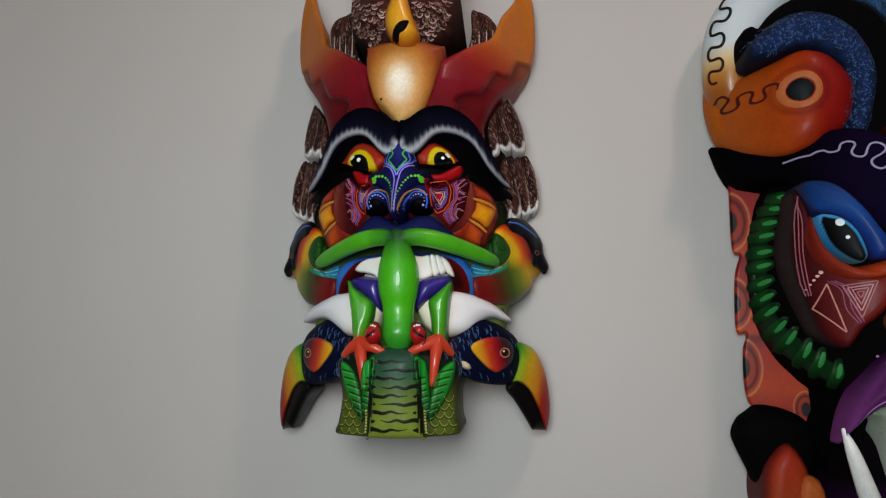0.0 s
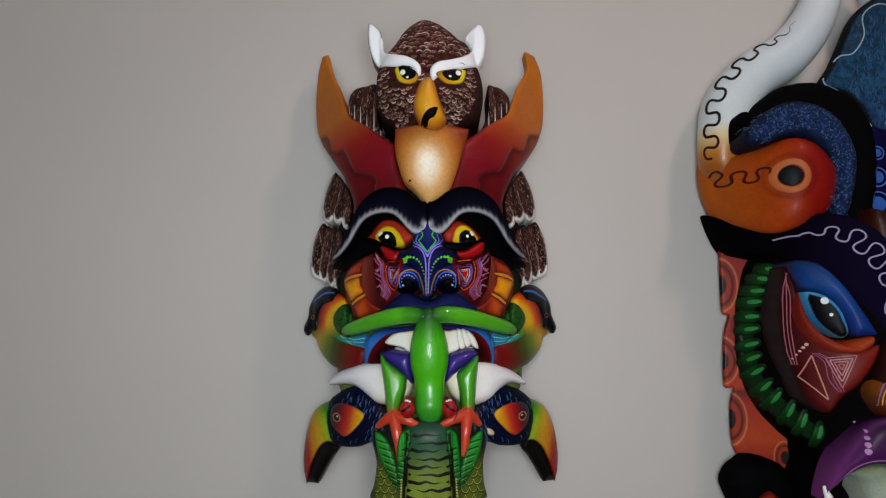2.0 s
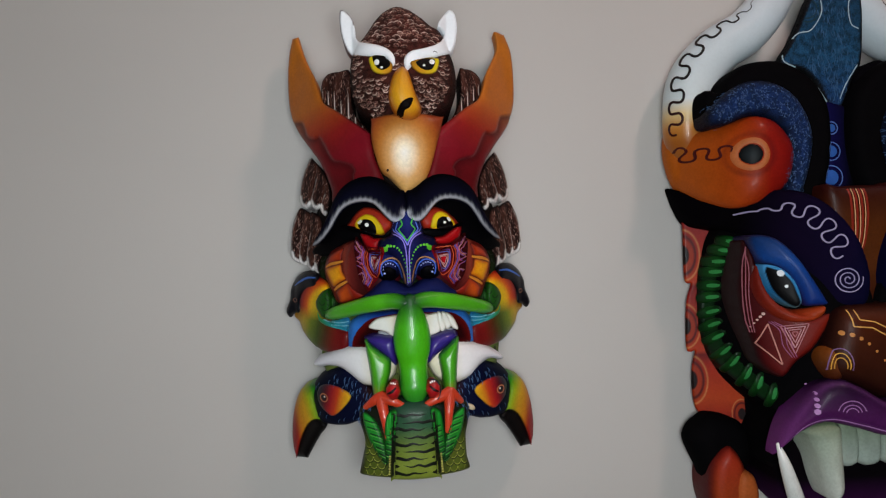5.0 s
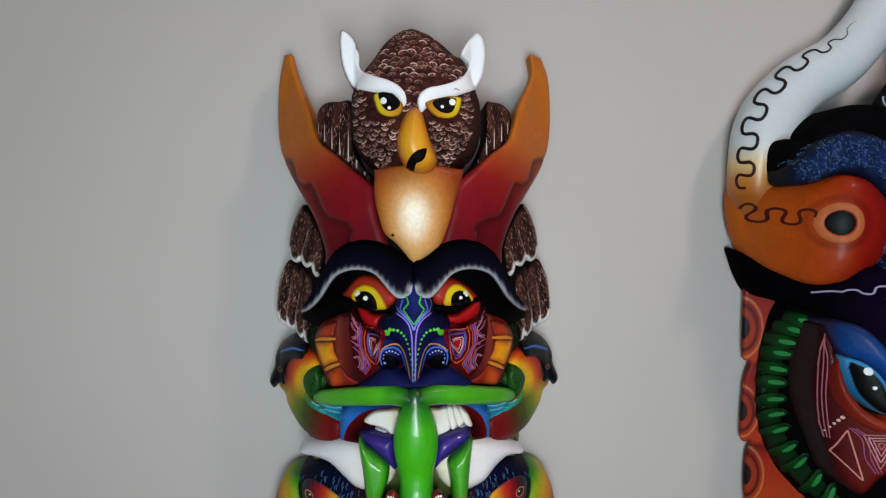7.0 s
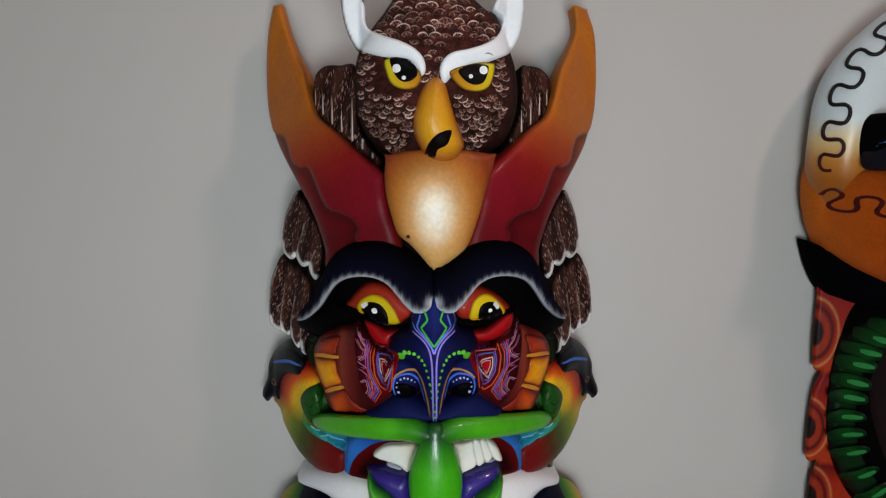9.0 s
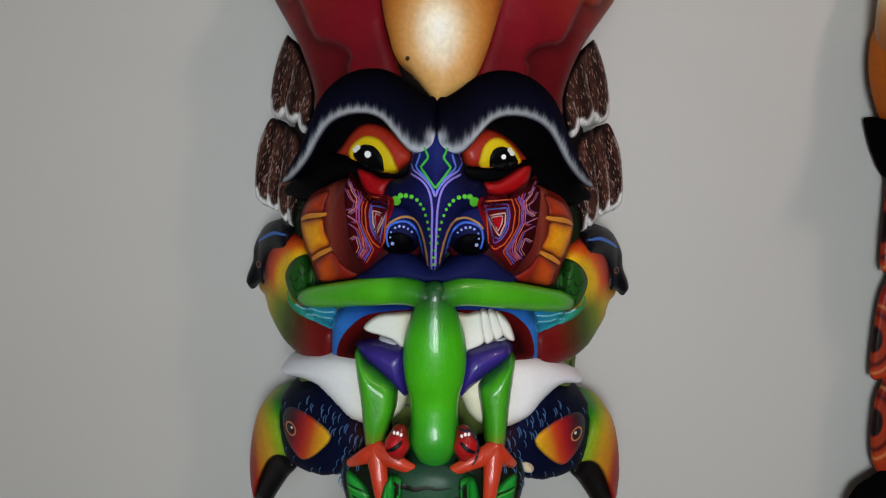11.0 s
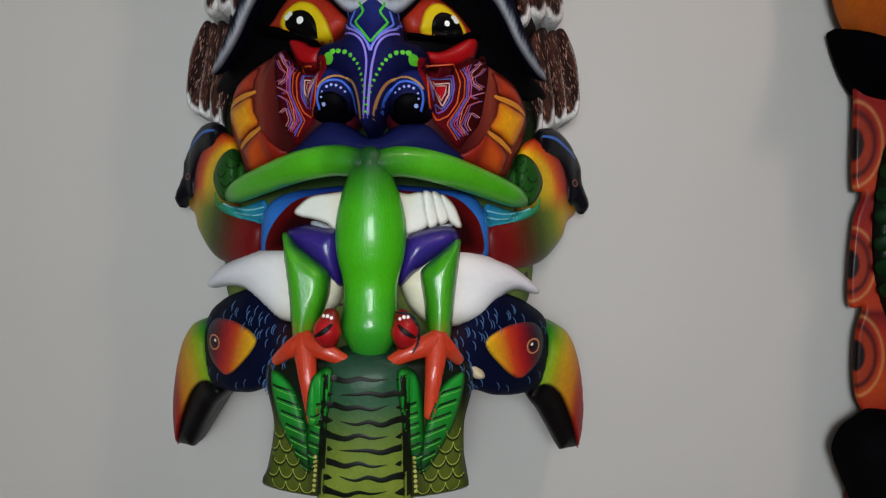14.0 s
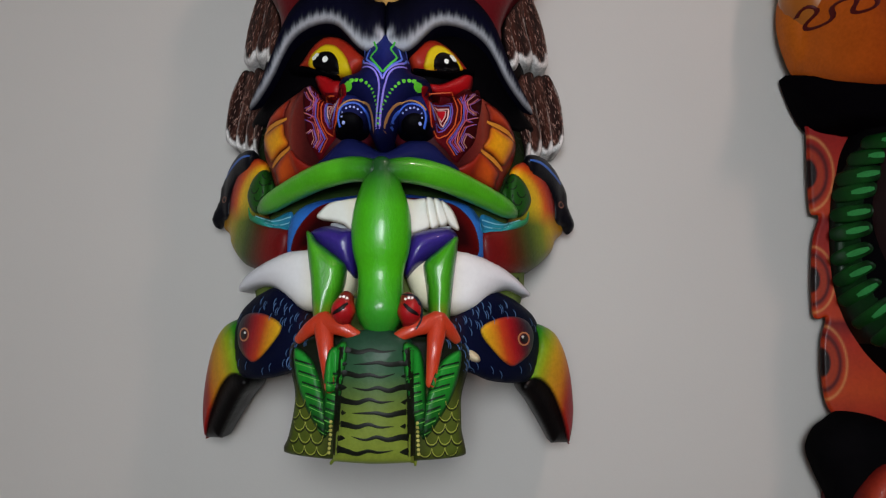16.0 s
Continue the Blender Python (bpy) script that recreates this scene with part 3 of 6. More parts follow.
def horn_paint(u, v, e):
    c = ramp(v + 0.42 * (u - 12), (7, "5e0a12"), (10.5, "74101a"), (13.5, "861a16"), (16, "9c3c18"), (19, "b0601c"), (30, "b4681e"))
    c = blend(c, flat("7a0e20", u), 0.55 * np.exp(-((u - 5.6) / 2.0) ** 2 - ((v - 12.5) / 3.2) ** 2))
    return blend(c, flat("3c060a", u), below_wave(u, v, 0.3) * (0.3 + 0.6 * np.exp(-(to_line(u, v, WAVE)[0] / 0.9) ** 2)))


for side in PAIR:
    tilt = lambda u, v: D1(u, v) - 2.9 * np.clip((v - 12) / 14, 0, 1) - 3.0
    hd = lambda u, v: 3.3 + 0.5 * (tilt(u, v) + np.sqrt(tilt(u, v) ** 2 + 3))
    tip = [(13.98, 29.54), (13.98, 29.54), (14.42, 29.6), (14.92, 29.56), (14.92, 29.56)] if side < 0 else [(13.35, 29.5), (13.35, 29.5), (14.1, 29.6), (15.0, 29.4), (15.0, 29.4)]
    rest = [*[(15.47, 27.28), (15.74, 24.59), (15.76, 21.81), (15.57, 19.58), (15, 17.56), (14.04, 15.74)], *[(11.57, 12.15), (10.73, 10.69), (9.99, 8.91), (9.48, 7.29), (9.2, 5.65), (5.79, 6.26), (2.79, 7.58), (2.92, 9.04), (3.68, 11.24), (3.99, 13.3), (4.23, 14.18)], *[(6.58, 16.1), (8.36, 17.61), (10.15, 19), (10.94, 20.91), (11.59, 23.14), (12.57, 25.22), (13.36, 27.25)]]
    wide = 0.35 if side > 0 else 0.0
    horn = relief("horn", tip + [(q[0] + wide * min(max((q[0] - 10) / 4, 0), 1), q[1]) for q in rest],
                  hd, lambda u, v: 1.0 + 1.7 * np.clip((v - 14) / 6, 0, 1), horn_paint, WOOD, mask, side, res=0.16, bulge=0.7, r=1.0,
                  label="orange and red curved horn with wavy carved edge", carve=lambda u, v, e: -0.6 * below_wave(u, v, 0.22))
fore = relief("forehead", [(-3.81, 15.59), (-3.81, 15.59), (-2.09, 15.93), (0.27, 16.03), (2.63, 15.96), (5.09, 15.63), (5.09, 15.63), (4.68, 13.94), (4.23, 12.57), (3.78, 10.94), (3.23, 9.29), (2.72, 8.19), (1.85, 7.36), (0.75, 6.65), (0.1, 6.25), (-0.35, 6.65), (-1.01, 7.44), (-1.88, 8.4), (-2.89, 9.27), (-3.4, 10.69), (-3.83, 12.41), (-3.95, 13.9)], up(1.45), 11,
              lambda u, v, e: blend(ramp(np.sqrt(((u - 0.1) / 4.3) ** 2 + np.where(v > 11.2, (v - 11.2) / 5.4, (v - 11.2) / 7.5) ** 2), (0, "f4eee4"), (0.2, "ecdcc0"), (0.45, "cc9a60"), (0.7, "b0702e"), (0.95, "9c521e"), (1.15, "84361a")), flat("c89a58", u), np.clip((8.8 - v) / 2.0, 0, 0.8)), WOOD, mask, bulge=0.8, r=3.6,
              label="domed forehead with pale airbrushed centre")
spots("chip", mask, fore, [(*p, r) for p, r in zip([(-2.05, 9.1), (-1.75, 8.19), (-0.96, 7.36), (-1.31, 7.76), (-0.39, 6.66), (2.71, 8.16)], (0.16, 0.1, 0.08, 0.07, 0.09, 0.07))], "3a2210")

# face: cheeks, sockets, brows
BROW_LOW = [(0.03, 3.77), (0.07, 3.28), (0.38, 2.92), (1, 2.7), (1.75, 2.77), (2.5, 3.42), (3.21, 4.29), (3.92, 5.02), (4.78, 5.39), (5.93, 5.46), (7.13, 5.2), (8.07, 4.66), (8.86, 3.7), (9.68, 2.45), (10.59, 1.44), (11.66, 0.6), (12.6, 0.34)]
BROW_TOP = [(-0.04, 6.37), (0.7, 6.67), (1.44, 7.15), (2.26, 7.79), (3.27, 8.33), (4.37, 8.61), (5.63, 8.58), (7.04, 8.13), (8.27, 7.3), (9.06, 6.33), (9.61, 5.25), (10.23, 4.01), (11.18, 2.47), (12.17, 1.21)]


def brow_paint(u, v, e):
    """Black, with a white rim brushed upwards from the lower edge in uneven strokes."""
    d, above = to_line(u, v, BROW_LOW)
    reach = 0.24 + 0.05 * np.sin(9.3 * u + 2.1 * v) + 0.04 * np.sin(23.0 * u - 3.0 * v) + 0.16 * np.exp(-((u - 1.3) / 1.2) ** 2)
    k = np.clip(e / 0.14, 0, 1) * np.exp(-(np.maximum(d - 0.16, 0) / reach) ** 2) * np.clip(1.1 - 0.05 * u, 0.35, 1)
    return blend(blend(flat("030304", u), flat("101024", u), np.exp(-(d / 2.0) ** 2)), flat("eceef8", u), k)


CHEEK = [(0.56, -1.2), (2.51, -1.03), (3.63, -0.88), (4.29, -0.91), (5.12, -0.52), (5.8, 0.47), (6.46, 0.89), (7.98, 0.41), (9.7, -0.38), (10.59, -1.45), (10.96, -2.7), (10.74, -4.18), (9.97, -5.78), (9.13, -7.25), (6.7, -6.81), (4.52, -6.42), (2.48, -5.66), (0.53, -3.69)]
BLOCKS = (([(10.5, -2.18), (10.27, -1.15), (9.4, -0.5), (8.1, -0.09), (8.35, -1.07), (8.55, -1.75), (9.63, -1.96)], "b03a14", "6a1410"),
          ([(10.8, -2.8), (9.85, -2.41), (8.6, -2.19), (8.31, -3.17), (7.88, -4.09), (8.72, -4.59), (9.66, -5.14), (10.36, -4.23)], "e0980f", "a83a0e"),
          ([(9.34, -5.84), (8.67, -5.12), (7.69, -4.57), (7, -5.32), (6.1, -5.94), (5.62, -6.2), (6.64, -6.8), (8.74, -7.3), (9.14, -6.53)], "b84a14", "801c10"))
LIDS = {-1: ([(7.57, 2.56), (7.11, 3.31), (6.61, 3.97), (5.86, 4.64), (5.01, 4.89), (3.98, 4.69), (3.14, 4.17), (2.34, 3.48), (1.79, 2.84), (1.86, 2.16), (2.33, 1.78), (2.84, 1.4), (4.17, 1.31), (5.86, 2.06)],
             [(6.5, 2.44), (6.28, 3.24), (5.63, 3.77), (4.96, 3.96), (4.1, 3.7), (3.41, 2.96), (3.01, 2.24), (2.8, 1.36), (3.8, 1.3), (5.38, 1.92)],
             [(6.11, 2.57), (5.8, 3.02), (5.29, 3.3), (4.54, 3.18), (4.01, 2.63), (3.81, 1.95), (3.88, 1.3), (4.75, 1.52), (5.8, 2.1)],
             [(5.86, 1.59), (4.8, 1.36), (4.09, 0.96), (2.84, 0.83), (3.32, 0.45), (3.55, -0.32), (4.17, -0.7), (5, -0.3), (5.6, 0.57)],
             [(4.96, 1.56), (4.17, 1.23), (3.36, 1.22), (2.8, 1.02), (2.96, 0.75), (4.01, 0.92)],
             [(8.41, 2.65), (7.6, 2.7), (6.54, 2.42), (5.24, 1.78), (3.86, 1.35), (4.02, 1.16), (5.11, 1.42), (6.32, 1.82), (7.6, 2.18)], (579, 105)),
        1: ([(1.76, 2.86), (2.06, 3.55), (2.81, 4.23), (3.58, 4.58), (4.36, 4.44), (5.24, 3.95), (5.9, 3.36), (6.49, 2.72), (6.75, 2.28), (5.61, 2.02), (3.64, 1.73), (2.28, 1.82)],
            [(3.17, 1.82), (3.11, 2.65), (3.41, 3.46), (4.05, 3.95), (4.76, 3.9), (5.48, 3.39), (5.98, 2.78), (6.16, 2.22), (5.2, 1.95)],
            [(3.86, 1.86), (3.85, 2.62), (4.15, 3.13), (4.69, 3.32), (5.25, 3.14), (5.7, 2.68), (5.92, 2.08), (5.12, 1.75), (4.49, 1.75)],
            [(3.42, 0.73), (4.44, 0.86), (5.62, 1.56), (6.43, 2.05), (7.01, 1.91), (6.87, 0.95), (6.27, 0.24), (5.18, -0.18), (4.15, -0.2), (3.55, 0.04)],
            [(2.4, 1.64), (3.64, 1.66), (5.21, 1.87), (5.94, 2.05), (5.46, 1.5), (4.63, 1.02), (3.65, 0.89), (2.79, 1.05)],
            [(2.24, 1.87), (3.64, 1.86), (5.61, 2.19), (7.09, 2.56), (7.06, 2.16), (6.11, 1.88), (5.02, 1.6), (3.64, 1.63), (2.4, 1.65)], (831, 110))}
for side in PAIR:
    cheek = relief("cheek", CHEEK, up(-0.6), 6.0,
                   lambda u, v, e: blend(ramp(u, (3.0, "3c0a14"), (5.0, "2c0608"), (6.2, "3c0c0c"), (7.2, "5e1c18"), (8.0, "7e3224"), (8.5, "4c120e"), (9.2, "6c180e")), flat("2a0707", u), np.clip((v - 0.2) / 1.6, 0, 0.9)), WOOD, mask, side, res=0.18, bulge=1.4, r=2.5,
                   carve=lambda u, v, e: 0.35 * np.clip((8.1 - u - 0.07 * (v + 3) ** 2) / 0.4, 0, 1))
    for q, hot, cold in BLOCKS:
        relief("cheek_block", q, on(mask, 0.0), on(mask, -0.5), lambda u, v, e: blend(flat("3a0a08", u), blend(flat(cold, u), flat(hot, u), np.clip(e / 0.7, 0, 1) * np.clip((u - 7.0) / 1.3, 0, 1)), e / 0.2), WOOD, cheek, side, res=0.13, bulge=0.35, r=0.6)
    strokes("cheek_line", mask, cheek, [S(side, [(10.79, -2.55), (9.95, -2.16), (8.5, -1.91), (8.21, -1.84)]), S(side, [(9.66, -5.55), (8.87, -4.96), (7.74, -4.37)])], 0.38, "c8802a", taper=True, lift=0.1)
    relief("eye_socket", [(1.4, 3.6), (3.4, 5.2), (6.2, 5.8), (8.4, 5.2), (9.6, 3.6), (10.8, 1.7), (13.0, -0.4), (11.4, -1.1), (9.6, -0.9), (8.6, 0.2), (7.0, 0.9), (5.2, 0.5), (3.0, 0.6), (1.7, 1.2)], up(-1.4), 6,
           plain("050406"), SATIN, mask, side, bulge=0.5, r=1.2)
    lid_q, iris_q, pupil_q, low_q, white_q, lash_q, glint = LIDS[side]
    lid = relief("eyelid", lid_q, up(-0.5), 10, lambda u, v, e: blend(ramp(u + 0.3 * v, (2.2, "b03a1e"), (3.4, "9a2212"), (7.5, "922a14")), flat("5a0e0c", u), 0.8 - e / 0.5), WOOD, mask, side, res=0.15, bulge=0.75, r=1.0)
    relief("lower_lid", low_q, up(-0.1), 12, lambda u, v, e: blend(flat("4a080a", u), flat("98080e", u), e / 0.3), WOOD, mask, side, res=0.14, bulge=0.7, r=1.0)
    relief("eye_white", white_q, up(-1.9), 8, plain("b8b8ac"), WOOD, mask, side, res=0.1, bulge=0.25, r=0.3)
    relief("eye_lash", lash_q, up(0.15), 11, plain("040305"), DULL, mask, side, res=0.12, bulge=0.25, r=0.4)
    iris = relief("iris", iris_q, on(mask, 0.1), on(mask, -0.4), lambda u, v, e: blend(flat("a86a0c", u), flat("ccb010", u), e / 0.22), EYE, mask, side, res=0.12, bulge=0.15, r=0.8)
    pu = relief("pupil", pupil_q, on(mask, 0.05), on(mask, -0.3), plain("050405"), EYE, iris, side, res=0.1, bulge=0.08, r=0.4)
    g = [(-4.96, 2.6)] if side < 0 else [(4.82, 2.58)]
    spots("eye_glint", mask, pu, [(*g[0], 0.25 if side < 0 else 0.18)], "f2f2ee")
    spots("eye_glint", mask, pu, [(*p, 0.2) for p in ([(-5.72, 3.1), (-5.94, 2.92)] if side < 0 else [(5.28, 3.07), (5.45, 2.86)])], "dcdcd8")
    brow = relief("brow", BROW_LOW + BROW_TOP[::-1], lambda u, v: D1(u, v) + 1.2 - 0.1 * np.maximum(u - 2, 0), 9, brow_paint, DULL, mask, side, res=0.12, bulge=1.5, r=1.3, label="black arched brow with white brushed edge")

# nose and upper lip
lip = relief("upper_lip", [(-5.88, -6.64), (-4.74, -5.6), (-3.73, -4.6), (-2.67, -4.06), (-1.54, -4.49), (0.09, -5.28), (1.66, -4.43), (2.98, -4.18), (3.97, -4.46), (4.97, -5.42), (6.05, -6.49), (3.03, -6.85), (0.11, -6.79), (-3.04, -6.97)], up(0.8), 10, lambda u, v, e: ramp(v, (-8, "0c0e28"), (-5.5, "151a48"), (-3, "101234")), SATIN, mask, bulge=1.6, r=1.8)
nose = relief("nose", [(0, 4.4), (-1.2, 3.4), (-1.9, 2.2), (-2.1, 1.2), (-3.3, 0.7), (-3.7, -0.2), (-3.1, -1.3), (-2.0, -1.8), (-1.1, -3.7), (0, -5.2), (1.1, -3.7), (2.0, -1.8), (3.1, -1.3), (3.7, -0.2), (3.3, 0.7), (2.1, 1.2), (1.9, 2.2), (1.2, 3.4)],
              lambda u, v: 16.2 - 0.1 * np.maximum(v, 0) + 4.2 * np.clip((-v - 0.5) / 4.3, 0, 1) * np.exp(-(u / 1.3) ** 2), 10, lambda u, v, e: blend(ramp(np.abs(u), (0, "181a54"), (1.6, "101238"), (3.5, "0a0e28")), flat("2a3a86", u), 0.35 * np.clip((v - 1.2) / 1.5, 0, 1)), SATIN, mask, res=0.16, bulge=3.0, r=2.4, label="dark blue nose with painted line pattern")
for side in PAIR:
    ala = relief("nostril", [(0.9, -2.6), (1.3, -1.5), (2.4, -0.85), (3.5, -1.1), (4.2, -2.2), (4.2, -3.2), (3.7, -4.1), (2.5, -4.5), (1.3, -4.0)], lambda u, v: 17.3 - 0.15 * u, 11, lambda u, v, e: ramp(v, (-4, "05050c"), (-3.2, "0e1030"), (-1.5, "181c52")), SATIN, mask, side, res=0.16, bulge=1.9, r=1.5)
    relief("nostril_hole", [(1.5, -3.2), (2.5, -2.7), (3.6, -3.2), (3.4, -4.1), (2.4, -4.4), (1.6, -4.1)], on(mask, 0.04), on(mask, -0.3), plain("040306"), SATIN, ala, side, res=0.15, bulge=0.05, r=0.3)
    strokes("nostril_arc", mask, ala, [S(side, [(3.33, -2.41), (2.93, -1.97), (2.2, -1.66), (1.54, -1.76), (1.06, -2.22), (0.72, -3.02), (0.49, -3.93), (0.4, -4.73)])], 0.15, "a87a46", lift=0.1, jump=3)
    strokes("nostril_arc", mask, ala, [S(side, [(3.18, -3.79), (3.33, -3.07), (3.15, -2.34), (2.56, -2), (1.9, -1.99), (1.39, -2.38), (1.01, -3.1), (0.78, -4.12)])], 0.15, "3c62cc", lift=0.1, jump=3)
    spots("nostril_dots", mask, ala, [(p[0] * side, p[1], r) for p, r in zip([(2.89, -3.5), (3.04, -3.06), (3, -2.7), (2.71, -2.4), (2.42, -2.29), (2.12, -2.32), (1.83, -2.46), (1.57, -2.67)], (0.13, 0.07, 0.06, 0.09, 0.09, 0.09, 0.08, 0.07))], "98a4e0")
strokes("nose_line", mask, nose, [S(k, q) for k in PAIR for q in ([(0.13, -4.8), (0.15, -2.5), (0.2, -0.9), (0.45, 0.2), (0.95, 0.85), (1.75, 1.3)], [(0.02, -0.2), (0.3, 0.45), (0.85, 1.05), (1.55, 1.55)])], 0.14, "8a7cdc", jump=3)
strokes("nose_line", mask, nose, [S(k, [(1.55, 1.55), (1.85, 2.1), (1.6, 2.75)]) for k in PAIR] + [S(k, [(0.05, 0.05), (0.6, 0.95), (1.4, 1.75), (1.1, 2.7)]) for k in PAIR], 0.13, "5a78dc", smooth=False, jump=3)
strokes("nose_diamond", mask, nose, [S(k, [(0, 0.35), (1.05, 1.75), (0.5, 2.4), (0.8, 3.1)]) for k in PAIR], 0.15, "46b03a", smooth=False, jump=3)
spots("nose_dots", mask, nose, [(p[0] * k, p[1], r) for k in PAIR for p, r in zip([(2.69, -0.56), (2.37, -0.2), (2.01, -0.19), (1.61, -0.26), (1.24, -0.47), (0.99, -0.75), (0.77, -1.06), (0.62, -1.45), (0.47, -1.88), (0.36, -2.31), (0.24, -2.74), (0.2, -3.17), (0.12, -3.6), (0.08, -4.04), (0.04, -4.47)], (0.34, 0.19, 0.16, 0.15, 0.13, 0.12, 0.11, 0.1, 0.1, 0.1, 0.09, 0.09, 0.08, 0.08, 0.07))], "5ab82c")
TRI = [[(3.48, -0.58), (5.5, -0.4), (5.77, -1.39), (5.56, -2.79), (4.99, -3.66), (4.25, -4.06), (3.73, -3.38)], [(3.53, -0.96), (5.24, -0.8), (5.37, -1.64), (5.2, -2.65), (4.7, -3.36), (4.2, -3.6)], [(3.57, -1.22), (5.16, -1.07), (5.22, -1.84), (5, -2.65), (4.58, -3.28), (4.03, -3.03)],
       [(3.69, -1.63), (5.05, -1.42), (4.99, -2.23), (4.58, -3.09), (3.7, -1.71)], [(3.97, -1.74), (4.82, -1.63), (4.76, -2.16), (4.49, -2.71), (3.97, -1.74)]]
ZIG = [[(5.74, -0.39), (6.08, -1.06), (6.03, -2.31), (5.49, -3.3), (4.88, -4.2), (5.58, -5.2)], [(6.02, -0.22), (6.36, -1.05), (6.31, -2.22), (5.77, -3.25), (5.16, -4.24), (5.86, -4.96)], [(6.34, -0.04), (6.11, -0.68), (6.41, -1.39), (6.31, -2.22), (6.81, -2.35)],
       [(7.22, 0.6), (6.83, -0.17), (6.35, -0.66), (6.49, -1.35), (7.12, -1.71)], [(7.49, 0.04), (7.05, -0.62), (6.56, -0.96), (6.74, -1.34), (7.33, -1.5)], [(7.34, -1.85), (6.27, -2.29), (5.77, -3.21), (5.55, -4.15), (5.97, -4.76)],
       [(7.14, -2.45), (6.33, -2.84), (6.02, -3.59), (5.72, -4.34), (6.18, -4.84)], [(6.97, -3.6), (6.42, -3.3), (6.08, -4.14), (6.37, -4.56)], [(7.55, 0.83), (7.07, 0.16), (6.7, -0.02)]]
for side in PAIR:
    squeeze = (lambda q: q) if side > 0 else (lambda q: [(2.5 + (p[0] - 2.5) * 0.8, p[1]) for p in q])
    ink = relief("cheek_tattoo", squeeze([(2.98, -0.43), (5.23, -0.17), (6.5, 0.45), (7.56, 1.24), (7.77, -0.31), (7.45, -2.31), (7.12, -3.91), (6.24, -5.11), (5.68, -5.71), (4.94, -4.94), (3.98, -3.99), (3.52, -2.47)]), on(mask, 0.06), on(mask, -0.3),
                 lambda u, v, e: ramp(u, (2.5, "780a12"), (4.6, "4e0810"), (6.8, "2c0608")), SATIN, cheek, side, res=0.16, bulge=0.05, r=0.4)
    for q, col in zip(TRI, ("b84a1c", "6a489c", "3c5ca8", "d0a49c", "b89898")):
        strokes("tattoo_triangle", mask, ink, [S(side, squeeze([*q, q[0]]))], 0.1, col, smooth=False, jump=2)
    relief("tattoo_core", squeeze(TRI[4]), on(mask, 0.02), on(mask, -0.2), plain("9a0c18"), SATIN, ink, side, res=0.1, bulge=0.02, r=0.2, n=3)
    for k, q in enumerate(ZIG):
        strokes("tattoo_band", mask, ink, [S(side, squeeze(q))], 0.09, ("b04018", "64449a", "a0343e", "80508c", "984c50", "744488", "a04032", "845084", "985c64")[k], smooth=False, jump=2)
        strokes("tattoo_band", mask, ink, [S(side, [(p[0] + 0.17, p[1] + 0.05) for p in squeeze(q)])], 0.05, ("4a60c0", "c04058", "6a4aa0", "d0907a", "7a4a90", "d07a5a", "6a58b0", "c88a7a", "7a4a80")[k], smooth=False, jump=2)

# mouth
mouth = relief("mouth", [(-8.07, -13.01), (-8.17, -11.24), (-7.72, -9.73), (-6.44, -8.86), (-4.17, -8.46), (-0.01, -8.14), (3.84, -8.26), (6.38, -8.53), (7.47, -9.22), (8.13, -10.51), (8.24, -12.63), (7.28, -13.06), (0.05, -13.1), (-7.06, -13.31)], up(-1.2), 6,
               lambda u, v, e: ramp(np.abs(u), (0, "14205a"), (4, "1a3a8a"), (7, "2c6ab8")), WOOD, mask, bulge=1.3, r=1.0, label="blue lips")
relief("gullet", [(-7.44, -13.02), (-7.15, -11.39), (-6.08, -10.02), (-4.76, -9.17), (-2.11, -8.7), (-0, -8.57), (2.25, -8.62), (5.15, -8.83), (6.58, -9.65), (7.43, -10.89), (7.66, -12.67), (6.42, -13.07), (0.05, -13.1), (-5.9, -13.27)], on(mask, 0.05), on(mask, -0.3), lambda u, v, e: blend(flat("5a0c0c", u), flat("200406", u), e / 1.0), SATIN, mouth, bulge=0.05, r=0.6)
TEETH = {-1: [[(5.23, -10.17), (4.84, -9.63), (4.05, -9.11), (2.83, -8.9), (1.32, -8.82), (1.46, -9.92), (2.21, -11.37), (3.02, -10.85), (4.04, -10.58), (4.76, -10.46)]],
         1: [[(1.3, -9), (2.47, -8.84), (3.37, -8.76), (3.59, -9.86), (3.69, -10.98), (2.51, -11.52), (1.34, -11.84)], [(3.37, -8.76), (3.96, -8.76), (4.26, -9.67), (4.4, -10.79), (3.72, -10.94)], [(3.96, -8.76), (4.56, -8.84), (4.98, -9.69), (5.12, -10.53), (4.44, -10.75)], [(4.56, -8.84), (5.21, -9.17), (5.71, -9.91), (6.03, -11.01), (5.16, -10.57)]]}
